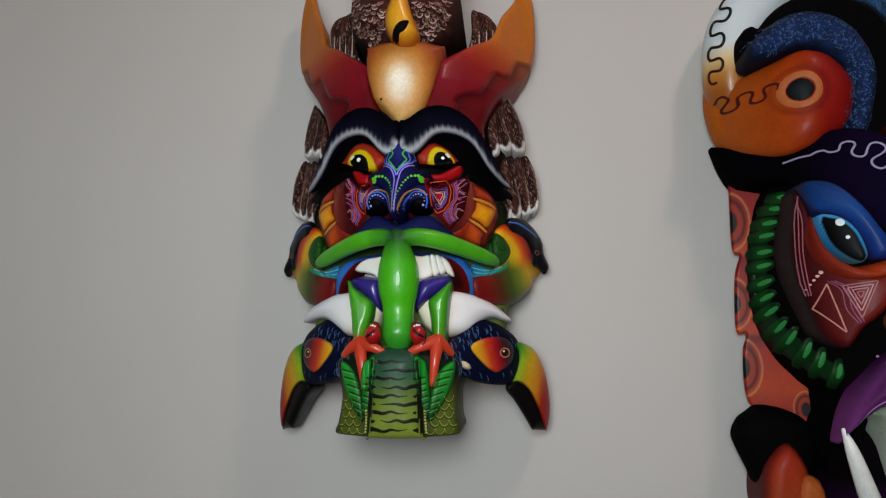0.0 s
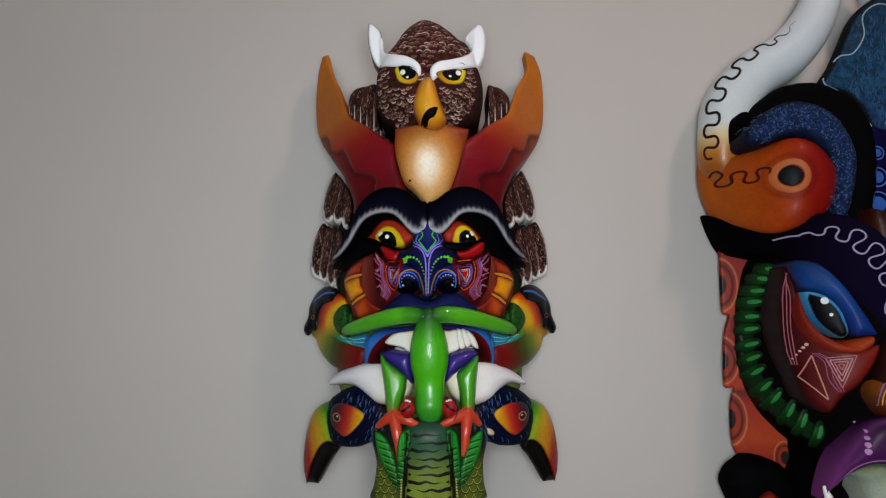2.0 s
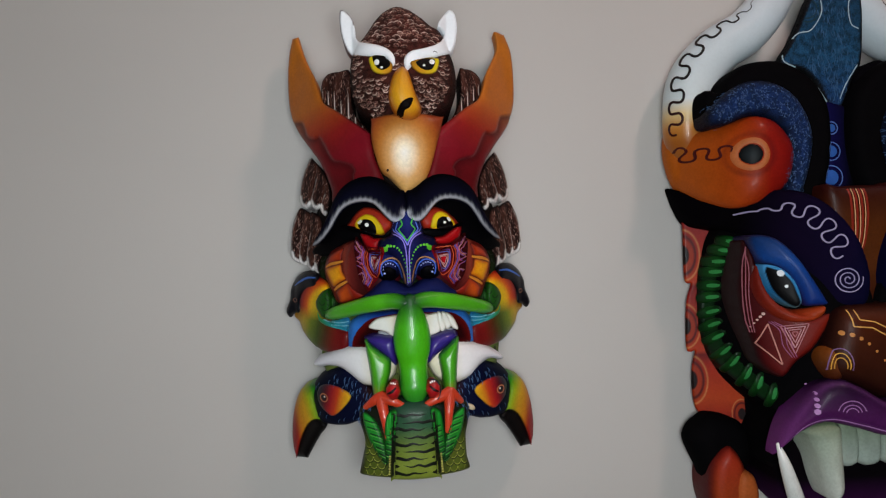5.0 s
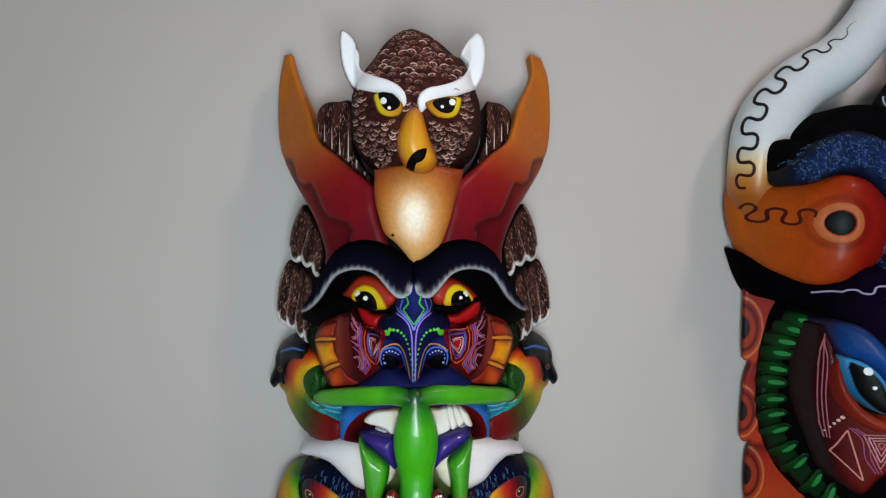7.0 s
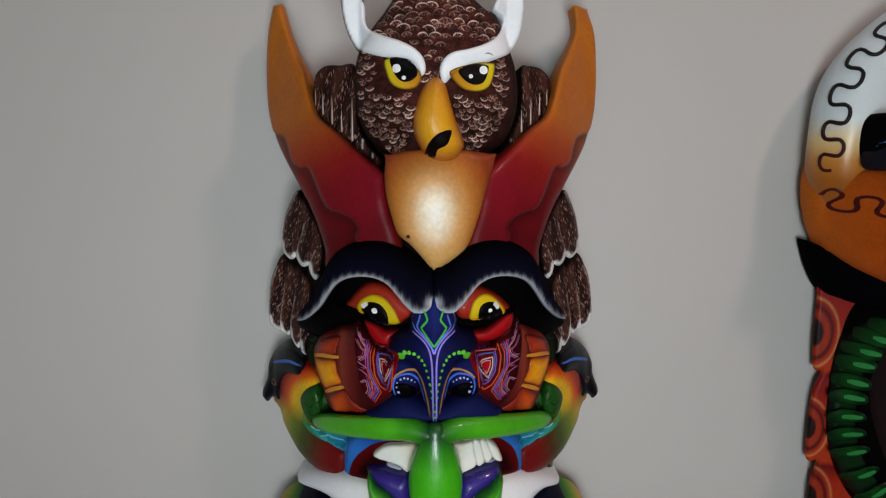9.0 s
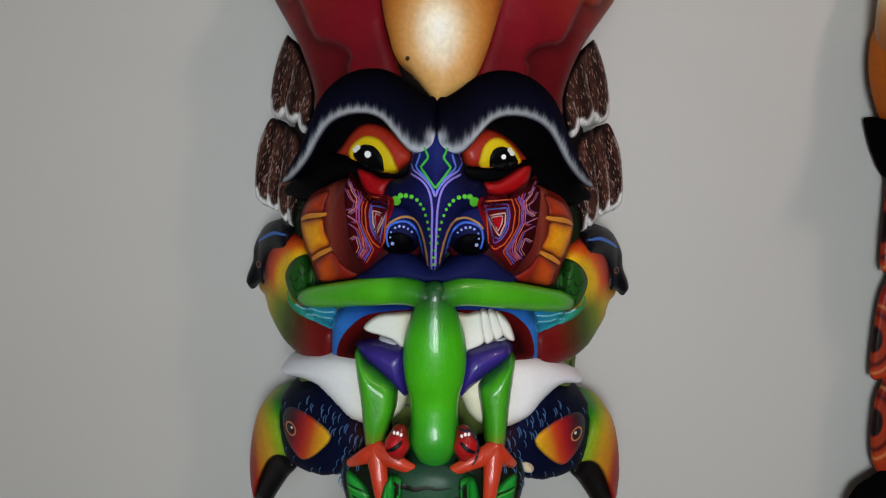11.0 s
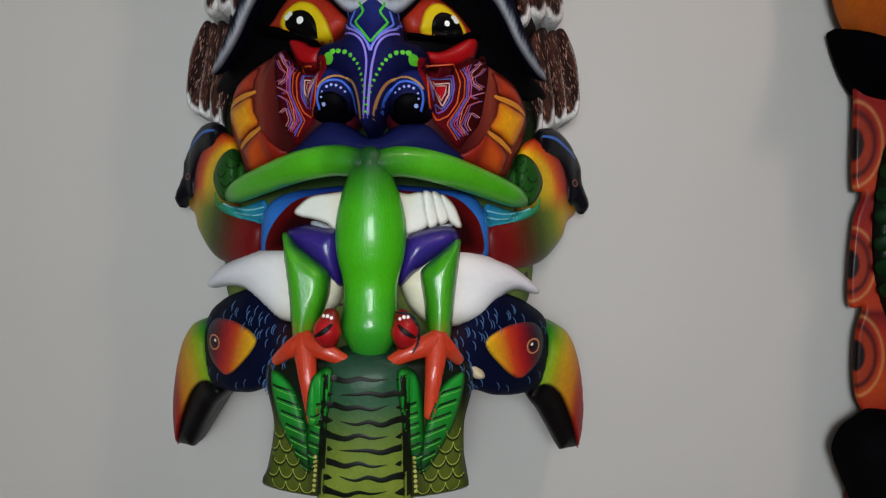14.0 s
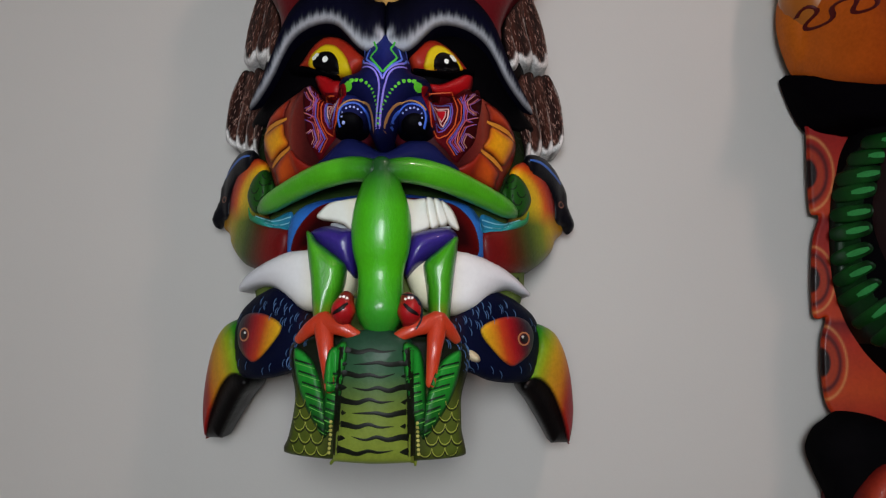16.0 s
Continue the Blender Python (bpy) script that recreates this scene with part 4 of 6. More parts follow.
for side in PAIR:
    for q in TEETH[side]:
        relief("tooth", q, up(0.5), 10, lambda u, v, e: blend(flat("a8926c", u), ramp(np.abs(u) - 0.3 * v, (4, "d8caa4"), (6.0, "e2e0d8")), 0.35 + e / 0.2), PALE, mouth, side, res=0.11, bulge=0.3, r=0.3)
    relief("tooth", [(4, -10.73), (3.18, -10.85), (2.24, -11.41), (2.24, -11.89), (2.93, -11.44), (3.92, -11.17)] if side < 0 else [(1.33, -11.88), (2.51, -11.48), (3.81, -11.06), (5.33, -10.73), (5.18, -11.05), (3.89, -11.34), (2.52, -11.96), (1.34, -12.36)], up(0.35), 10, plain("9a9ea6"), PALE, mouth, side, res=0.14, bulge=0.3, r=0.4)
    relief("tusk", [(13.19, -15.65), (12.61, -14.73), (11.43, -13.98), (9.68, -13.28), (7.88, -12.77), (6.24, -12.63), (3.65, -12.75), (2.01, -14.35), (2.08, -15.97), (2.89, -16.99), (4.05, -17.66), (5.7, -17.61), (6.52, -17.4), (7.7, -16.54), (9.16, -15.6), (10.54, -15.44), (12.36, -15.76)] if side < 0 else [(12.48, -15.78), (11.96, -15.17), (10.99, -14.36), (9.49, -13.49), (7.66, -12.87), (5.95, -12.58), (3.72, -12.69), (2.05, -14.47), (2.31, -15.89), (3, -16.88), (4.02, -17.59), (5.58, -17.8), (6.84, -17.52), (7.78, -17.1), (8.83, -16.06), (10.23, -15.42), (11.67, -15.79)], up(-0.4), 5,
           lambda u, v, e: blend(ramp(u, (4, "dfd8bc"), (6.5, "e8e6e6"), (12, "e0dfe8")), flat("cbb890", u), (-v - 16.6) / 2), PALE, mask, side, res=0.2, bulge=1.7, r=1.6, label="white curved tusk")

# side birds
def bird_paint(u, v, e):
    u = u + 0.65
    r = np.hypot(u - 11.3, (v + 8.0) * 1.0)
    upper = ramp(r, (1.2, "2c5a14"), (1.5, "c0b018"), (2.7, "dca812"), (3.3, "cc5612"), (4.0, "9a1c10"), (4.7, "220607"))
    lower = ramp(u + 0.25 * (v + 11), (8.0, "5a0c10"), (10.2, "6e1412"), (11.8, "4a2c14"), (13.0, "3c4c18"), (14.3, "6a7a1c"), (15.6, "b89a1c"), (16.5, "b8861a"))
    return blend(lower, upper, (v + 9.6) / 1.8)


for side in PAIR:
    bird = relief("bird_body", [(11.0, -4.4), (13.9, -3.4), (15.4, -5.2), (15.9, -7.5), (16.2, -9.3), (15.4, -10.2), (14.8, -11.5), (12.8, -13.3), (10.4, -13.9), (8.2, -13.5), (7.8, -10.9), (9.8, -10.2), (10.4, -9.1), (10.2, -6.7)], lambda u, v: np.maximum(D1(u, v) - 1.2, 3.0), 2.0,
                  bird_paint, WOOD, mask, side, bulge=1.4, r=1.6, label="small carved bird with red, yellow and green breast")
    wing = relief("bird_wing", [(12.45, -7.4), (12.04, -6.39), (11.27, -5.65), (10.44, -5.37), (10.11, -6.13), (9.68, -7.14), (9.79, -8.09), (10.48, -9.01), (11.32, -9.18), (12.07, -8.45)], on(mask, 0.05), on(mask, -0.5), lambda u, v, e: blend(flat("0a1e0a", u), flat("1c4a14", u), e / 0.3), WOOD, bird, side, res=0.16, bulge=0.4, r=0.8)
    tail = relief("bird_tail", [(12.21, -8.44), (11.84, -9.21), (11.09, -9.49), (9.83, -9.62), (7.96, -9.21), (7.87, -10.79), (8.77, -10.71), (10.4, -10.37), (11.47, -9.97), (12.1, -9.42)], on(mask, 0.1), on(mask, -0.5), lambda u, v, e: ramp(u - 0.5 * v, (12, "1f5a9a"), (14.5, "2a8a9a"), (16.5, "2a7a4a")), WOOD, bird, side, res=0.16, bulge=0.3, r=0.6)
    strokes("tail_line", mask, tail, [S(side, [(7.98, -9.69), (9.2, -9.88), (10.41, -9.74), (11.35, -9.4)]), S(side, [(7.94, -10.18), (9.1, -10.29), (10.3, -10.08)])], 0.1, "8ac0d0")
    strokes("wing_scale", mask, wing, [S(side, [(p[0] + 0.42 * math.cos(t), p[1] + 0.5 * math.sin(t)) for t in np.linspace(3.3, 6.1, 6)]) for p in [(11.43, -7.01), (10.59, -6.4), (11.07, -7.73), (10.25, -7.25), (9.92, -7.91), (10.84, -8.5), (10.35, -5.8)]], 0.11, "081408")
    head = relief("bird_head", [(12.0, -3.4), (13.9, -3.0), (15.6, -3.9), (16.5, -5.4), (16.7, -6.9), (17.3, -8.6), (16.8, -9.5), (16.2, -9.0), (15.0, -8.8), (14.9, -7.2), (14.0, -5.7), (12.3, -5.1)], lambda u, v: np.maximum(D1(u, v) - 0.6, 3.2), 2.2, plain("0b0b12"), WOOD, mask, side, bulge=1.3, r=1.3)
    strokes("head_stripe", mask, head, [S(side, [(12.3, -3.9), (13.6, -3.9), (15.0, -4.5), (15.8, -5.0)])], 0.28, "3a62b0", taper=True)
    strokes("head_eye", mask, head, [S(side, circle(15.8, -7.0, 0.28) + [(16.08, -7.0)])], 0.09, "8a5a4a")

# toucans
GAPE = spline([(11.0, -23.6), (12.9, -22.7), (14.4, -23.6), (15.5, -25.6), (16.2, -27.8), (16.5, -30.2), (13.6, -30.2), (12.6, -27.0), (11.8, -25.2)])


def gape(u, v):
    """How far inside the dark opening of the beak a point lies, 0 to 1."""
    d, near, inside = edge_field(np.stack([u, v], 1), GAPE)
    return np.clip(np.where(inside, d, 0) / 0.15, 0, 1)


def beak_paint(u, v, e):
    c = ramp((u - 12.4) + 0.33 * (-v - 18.4), (0.3, "0e3a0e"), (1.2, "2f7a1a"), (2.2, "8a9a1c"), (3.3, "c0921c"), (4.8, "b8701a"), (5.8, "a03016"), (7.2, "86101a"))
    c = blend(c, flat("8a1418", u), np.clip((u - 15.4) / 1.2, 0, 1) * np.clip((-v - 21) / 4, 0, 1))
    return blend(c, flat("070506", u), gape(u, v))


for side in PAIR:
    rim = [(12.8, -17.6), (11.5, -16.6), (10.3, -16.0), (8.8, -15.6), (7.4, -16.2), (6.1, -17.5), (4.6, -18.2), (2.8, -19.6), (3.2, -20.9), (5.0, -21.7), (7.2, -22.3), (8.7, -22.9), (11.0, -23.2), (12.6, -22.9), (13.3, -21.2), (13.4, -19.0)]
    tou = relief("toucan_head", rim, up(-0.4), 4.5,
                 lambda u, v, e: ramp(u, (3, "0a0e22"), (4.2, "0a0e24"), (5.4, "2c1814"), (6.6, "0c1028"), (9, "080c24"), (13, "080e1e")), SATIN, mask, side, bulge=1.5, r=2.0, label="dark blue toucan head with feather strokes")
    patch = relief("toucan_cheek", [(7.8, -18.9), (9.0, -18.0), (10.6, -17.7), (11.9, -18.0), (12.6, -19.0), (12.4, -20.4), (11.5, -21.3), (10.4, -21.7), (9.0, -20.6)], on(mask, 0.05), on(mask, -0.4),
                   lambda u, v, e: blend(ramp(u + 0.25 * (v + 20), (8.3, "d0a01a"), (9.0, "cc8a1a"), (9.9, "b83a1a"), (10.7, "96141c"), (11.6, "4e0e1a"), (12.3, "140c20")), flat("0c0a18", u), 0.7 - e / 0.22), WOOD, tou, side, res=0.16, bulge=0.25, r=0.6)
    strokes("eye_ring", mask, patch, [S(side, circle(11.6, -19.5, 0.52, 14) + [(12.12, -19.5)])], 0.13, "b87850")
    spots("toucan_pupil", mask, patch, [(11.6 * side, -19.5, 0.34)], "070608")
    spots("eye_glint", mask, patch, [((11.6 - 0.12) * side, -19.35, 0.12)], "d8d8d4", lift=0.14)
    random.seed(11)
    hs = []
    for k in range(150):
        u, v = random.uniform(5.0, 12.8), random.uniform(-23, -15.8)
        if (abs((u - 10.2) / 2.6) ** 2 + abs((v + 19.6) / 2.1) ** 2) > 1.05 and v > -22.2 and v < -15.9 - 0.5 * abs(u - 9):
            hs.append(S(side, [(u, v), (u + 0.22, v - 0.3), (u + 0.2, v - 0.65)]))
    strokes("feather_dash", mask, tou, hs, 0.07, "44628c", taper=True, lift=0.06, clip=spline(S(side, rim)))
    tb = relief("toucan_beak", [(12.6, -18.2), (14.6, -18.7), (15.8, -20.1), (16.6, -22.4), (17.0, -25.2), (16.9, -27.4), (16.5, -28.9), (16.5, -28.9), (14.7, -28.7), (14.7, -28.7), (13.7, -26.9), (12.6, -25.1), (11.6, -23.6), (12.6, -22.0), (13.2, -20)], lambda u, v: np.maximum(8.2 - 1.0 * (u - 12.5), 3.4), 2.6,
                beak_paint, WOOD, mask, side, res=0.14, bulge=1.4, r=1.3, label="green, yellow and red hooked toucan beak with black inside", carve=lambda u, v, e: -0.5 * gape(u, v))

# frog
# crease shade where the hind legs meet is painted into their roots
FROGLEG = lambda s, u, v: ramp(s, (0, "124018"), (0.09, "2e7a12"), (0.3, "4aa414"), (0.75, "46a012"), (1, "2e7610"))
for side in PAIR:
    tube("frog_hind_leg", [(0.3, -7.2, 18.6), (2.2, -6.9, 17.9), (4.6, -7.2, 16.8), (7.4, -7.9, 14.4), (9.6, -8.5, 12.0), (10.6, -8.8, 10.6)], (0.9, 1.0, 1.02, 0.95, 0.84, 0.6), FROGLEG, GLOSS, mask, side, label="glossy green frog hind leg")
    relief("frog_thigh", [(5.83, -11.64), (5.4, -11.16), (4.24, -10.91), (3.08, -11.08), (1.92, -11.41), (1.71, -13.36), (1.89, -15.02), (2.75, -14.48), (3.85, -13.52), (5.01, -12.64)] if side < 0 else [(5.94, -11.92), (5.81, -11.26), (5.22, -10.88), (3.87, -11.02), (2.34, -11.64), (1.78, -13.29), (1.93, -14.95), (3.16, -14.06), (4.11, -13.33), (5.26, -12.64)], up(0.2), 11, lambda u, v, e: blend(flat("1a1050", u), flat("32207a", u), e / 0.8), GLOSS, mask, side, res=0.18, bulge=1.8, r=1.4, label="purple frog thigh")
    arm = relief("frog_foreleg", [(5.68, -11.73), (5.49, -11.57), (4.85, -12.33), (4.01, -12.96), (2.86, -13.79), (2.55, -14.36), (2.62, -15.53), (3.04, -16.79), (3.38, -17.89), (3.57, -18.68), (4.07, -19.01), (4.76, -18.79), (5, -17.34), (5.23, -15.19), (5.53, -13.26)] if side < 0 else [(5.93, -11.89), (5.74, -11.74), (5.03, -12.29), (4.13, -13.08), (3.39, -13.79), (3.32, -14.48), (3.58, -16), (3.77, -17.75), (4.01, -18.54), (4.6, -18.84), (5.24, -18.51), (5.44, -17.02), (5.62, -14.98), (5.84, -13.05)],
                 lambda u, v: 16.9 + 0.4 * np.clip((-v - 12) / 7, 0, 1), 12, lambda u, v, e: blend(blend(flat("1e5c10", u), ramp(v, (-20.2, "b43218"), (-18.6, "b04418"), (-17.8, "7a801a"), (-16.8, "46981a"), (-12, "46a016")), e / 0.35), flat("2c8014", u), 0.3 + 0.3 * np.sin(5 * u)), GLOSS, mask, side, res=0.16, bulge=1.5, r=1.0, label="green frog foreleg turning orange")
    hand = ([(-3.92, -18.47)], [(-0.86, -19.74), (-3.21, -23.19), (-5.87, -19.76)]) if side < 0 else ([(4.46, -18.31)], [(1.05, -19.79), (4.02, -22.73), (5.86, -19.61)])
    for tip, d in zip(hand[1], (19.0, 19.2, 17.4)):
        tip, root = (tip[0] * side, tip[1], d), (hand[0][0][0] * side, hand[0][0][1], 18.4)
        mid = ((tip[0] + root[0]) / 2, (tip[1] + root[1]) / 2 + 0.15, (tip[2] + root[2]) / 2 + 0.4)
        tube("frog_toe", [root, mid, tip], (0.82, 0.55, 0.36), lambda s, u, v: ramp(s, (0, "b03418"), (0.6, "b8341a"), (1, "c0401e")), GLOSS, mask, side, seg=14, n=6, flat=0.75, label="orange frog toe")
    fe = tube("frog_eye", [(2.25, -16.8, 19.0), (2.4, -17.6, 19.2), (2.4, -18.4, 18.9)], (0.6, 0.9, 0.6), lambda s, u, v: ramp(s, (0, "6a080c"), (0.35, "a00c14"), (0.8, "900a12"), (1, "6a0a0e")), GLOSS, mask, side, seg=16, flat=1.0, label="red frog eye with dark slit pupil")
    strokes("eye_rim", mask, fe, [S(side, [(1.8, -16.4), (2.7, -16.5), (3.2, -17.2), (3.25, -18.2), (2.9, -18.9)])], 0.2, "0c1420", taper=True)
    strokes("slit_pupil", mask, fe, [S(side, [(2.0, -17.1), (2.5, -17.55), (3.1, -17.9)])], 0.3, "0a0506", taper=True, lift=0.1)
    spots("eye_glint", mask, fe, [(2.1 * side, -16.75, 0.1), (2.35 * side, -16.65, 0.11), (2.6 * side, -16.65, 0.1)], "f0e8e8")
# shading at the neck, beside the eyes and at the chin is painted in
tube("frog_body", [(0.06, -7.0, 18.7), (0.07, -8.4, 18.4), (0.1, -10.0, 18.1), (0.12, -11.6, 18.0), (0.13, -13.1, 18.0), (0.15, -14.7, 18.0), (0.17, -16.2, 18.1), (0.18, -17.6, 18.2), (0.2, -18.9, 18.2), (0.2, -19.8, 18.0)], (0.95, 1.6, 2.1, 2.26, 2.12, 1.72, 1.7, 1.8, 1.2, 0.35), lambda s, u, v: blend(ramp(s, (0, "16481a"), (0.07, "267410"), (0.2, "3ea00c"), (0.55, "44aa0e"), (0.78, "30901a"), (0.97, "1a6a22")), flat("155c1c", u), 0.8 * np.exp(-((np.abs(u - 0.15) - 1.7) / 0.35) ** 2 - ((v + 17.0) / 1.5) ** 2)), GLOSS, mask, seg=32, flat=0.95, label="glossy green tree frog body")

# leaves, snake markings
for side in PAIR:
    for q in ([(6.2, -20.4), (6.1, -22.2), (5.4, -24.2), (4.2, -26.2), (3.5, -26.8), (3.4, -25.4), (3.9, -23.2), (4.8, -21.2)], [(2.0, -20.0), (3.2, -20.4), (3.6, -22.4), (3.7, -24.6), (3.4, -26.6), (2.8, -25.4), (2.3, -23.0)]):
        leaf = relief("leaf", q, on(mask, 0.05), on(mask, -0.4), lambda u, v, e: blend(np.tile(rgb("0c2a10"), (len(u), 1)), ramp(v, (-26.5, "0e3010"), (-23, "1c7a24"), (-20.5, "1f8c2c")), e / 0.25), WOOD, mask, side, res=0.18, bulge=0.45, r=0.8)
        c0, c1 = np.array(q[0]) * 0.4 + np.array(q[-1]) * 0.6, np.array(q[4])
        ribs = []
        for k in np.linspace(0.1, 0.9, 7):
            m = c0 + (c1 - c0) * k
            w = 0.95 * (1 - k * 0.6)
            ribs += [S(side, [(m[0] - w, m[1] - 0.25), (m[0], m[1]), (m[0] + w, m[1] + 0.2)])]
        edge = spline(S(side, q))
        strokes("leaf_vein", mask, leaf, ribs, 0.14, "08200c", clip=edge)
        strokes("leaf_vein", mask, leaf, [[(p[0], p[1] - 0.22) for p in r] for r in ribs], 0.06, "5aa040", clip=edge)
random.seed(7)
bands = []
for k in range(9):
    v = -20.4 - 0.89 * k + random.uniform(-0.1, 0.1)
    side = 1 if k % 2 else -1
    bands.append([(2.75 * side, v + 0.05), (1.9 * side, v + random.uniform(-0.05, 0.12)), (1.1 * side, v - random.uniform(0.05, 0.22)), (0.3 * side, v + random.uniform(0.0, 0.2)), (-0.5 * side, v - random.uniform(0.0, 0.2)), (-1.5 * side, v + random.uniform(-0.1, 0.15))])
strokes("belly_stripe", mask, belly, bands, 0.46, "0a0e06", taper="tip")
strokes("belly_notch", mask, belly, [[(b[0][0], b[0][1]), (b[0][0] * 0.85, b[0][1]), (b[0][0] * 0.62, b[0][1] - 0.03)] for b in bands] + [[(-b[0][0], b[0][1] - 0.1), (-b[0][0] * 0.88, b[0][1] - 0.1), (-b[0][0] * 0.7, b[0][1] - 0.1)] for b in bands], 0.7, "0a0e06", taper="tip")
strokes("belly_border", mask, belly, [S(k, [(2.45, -20.2), (2.6, -24), (2.75, -27.9)]) for k in PAIR], 0.5, "0e1208")
spots("belly_dots", mask, belly, [(3.1 + 0.02 * i, -25.6 - 0.32 * i, 0.12) for i in range(8)], "a8a050", PAIR)
sc = []
for k in range(6):
    for j in range(4):
        u, v = 3.7 + 0.95 * j + 0.47 * (k % 2), -24.2 - 0.85 * k
        if u < 6.4 and (v < -26 or u > 5.2 or v < -25 and u > 4.6):
            sc += [[(u + 0.47 * math.cos(t), v + 0.62 * math.sin(t)) for t in np.linspace(math.pi, 2 * math.pi, 8)]]
strokes("snake_scale", mask, plate, sc, 0.1, "141a08", PAIR)
strokes("snake_scale", mask, plate, [[(p[0], p[1] + 0.14) for p in r] for r in sc], 0.06, "93983c", PAIR)

relief("claw", [(6.3, -20.3), (6.9, -20.2), (7.6, -20.7), (7.8, -21.3), (7.0, -21.3), (6.4, -20.9)], 14.6, 12, plain("c8b898"), WOOD, mask, res=0.15, bulge=0.8, r=0.5, label="pale claw tip")

# ==== second mask: curled horns, painted face and fangs ====
mask2 = new("painted_mask")
mask2.location = (0.595, 0, 1.6)
tagged(mask2, "large carved wooden mask with curled horns, green ribs and fangs", "wall mask")
AX = 59.5


def L(pts):
    """Outline given in the wall's own centimetres, turned into distance from the mask's middle line."""
    return [(AX - p[0], p[1]) for p in pts]


def wiggle(path, amp, waves, k=12, soft=1.0):
    """A winding line along a path."""
    p = spline(path, False, 10)
    l = np.concatenate([[0], np.cumsum(np.sqrt((np.diff(p, axis=0) ** 2).sum(1)))])
    m = int(waves * k)
    q = np.stack([np.interp(np.linspace(0, l[-1], m), l, p[:, i]) for i in (0, 1)], 1)
    t = np.gradient(q, axis=0)
    t = t / np.linalg.norm(t, axis=1)[:, None]
    nn = np.stack([-t[:, 1], t[:, 0]], 1)
    w = np.linspace(0, 2 * math.pi * waves, m)
    grow = np.clip(np.linspace(0.0, 2.2, m), 1 - 0.85 * soft, 1)
    return [tuple(a) for a in q + nn * (np.sin(w) * amp * grow)[:, None] + t * (np.sin(2 * w) * amp * -0.36 * grow)[:, None]]


RINGS = ((40.3, -3.0, 1.1), (40.3, -13.4, 0.95), (40.8, -21.3, 1.05), (47.6, -26.3, 0.62))


def board_paint(u, v, e):
    """Scallops of orange and red, each with dark rings round an eye at its edge."""
    c = ramp(v, (-27, "8a1408"), (-24, "aa380c"), (-19, "981e0a"), (-17.6, "640808"), (-17, "a8300c"), (-12, "9c1e0a"), (-7.6, "700a0a"), (-7, "a8300c"), (-3, "981e0a"), (2, "7c080a"), (6, "8a0c0e"))
    for a, b, k in RINGS:
        r = np.hypot((AX - a - u) / k, (v - b) / (1.55 * k))
        c = blend(c, flat("c88c50", u), 0.6 * np.exp(-((r - 2.2) / 0.09) ** 2))
        c = blend(c, flat("45090a", u), np.exp(-((r - 1.65) / 0.2) ** 2))
        c = blend(c, flat("8e2c10", u), np.exp(-((r - 1.2) / 0.22) ** 2))
        c = blend(c, flat("140505", u), np.clip((0.98 - r) / 0.15, 0, 1))
    return c


def round_horn(path, radii, s0, s1, waves, middle, amp, n=8):
    """A winding path on the skin of a rounded limb: middle and swing are angles round it."""
    p = spline(path, False, n)
    s = np.linspace(0, 1, len(p))
    rad = np.interp(s, np.linspace(0, 1, len(radii)), radii)
    out = []
    for k in np.linspace(0, 1, int(waves * 10)):
        f = s0 + (s1 - s0) * k + 0.0
        grow = np.clip(0.25 + 1.6 * k, 0, 1)
        f = f - 0.008 * math.sin(4 * math.pi * waves * k) * grow
        w = math.radians(middle + amp * grow * math.sin(2 * math.pi * waves * k))
        c = np.array([np.interp(f, s, p[:, i]) for i in range(3)])
        t = np.array([np.interp(f + 0.02, s, p[:, i]) - np.interp(f - 0.02, s, p[:, i]) for i in range(3)])
        t = t / np.linalg.norm(t)
        a = np.cross(t, (0, 0, 1.0))
        a = a / np.linalg.norm(a)
        out.append(tuple(c + (np.interp(f, s, rad) + 0.03) * (math.cos(w) * a + math.sin(w) * np.cross(a, t))))
    return out


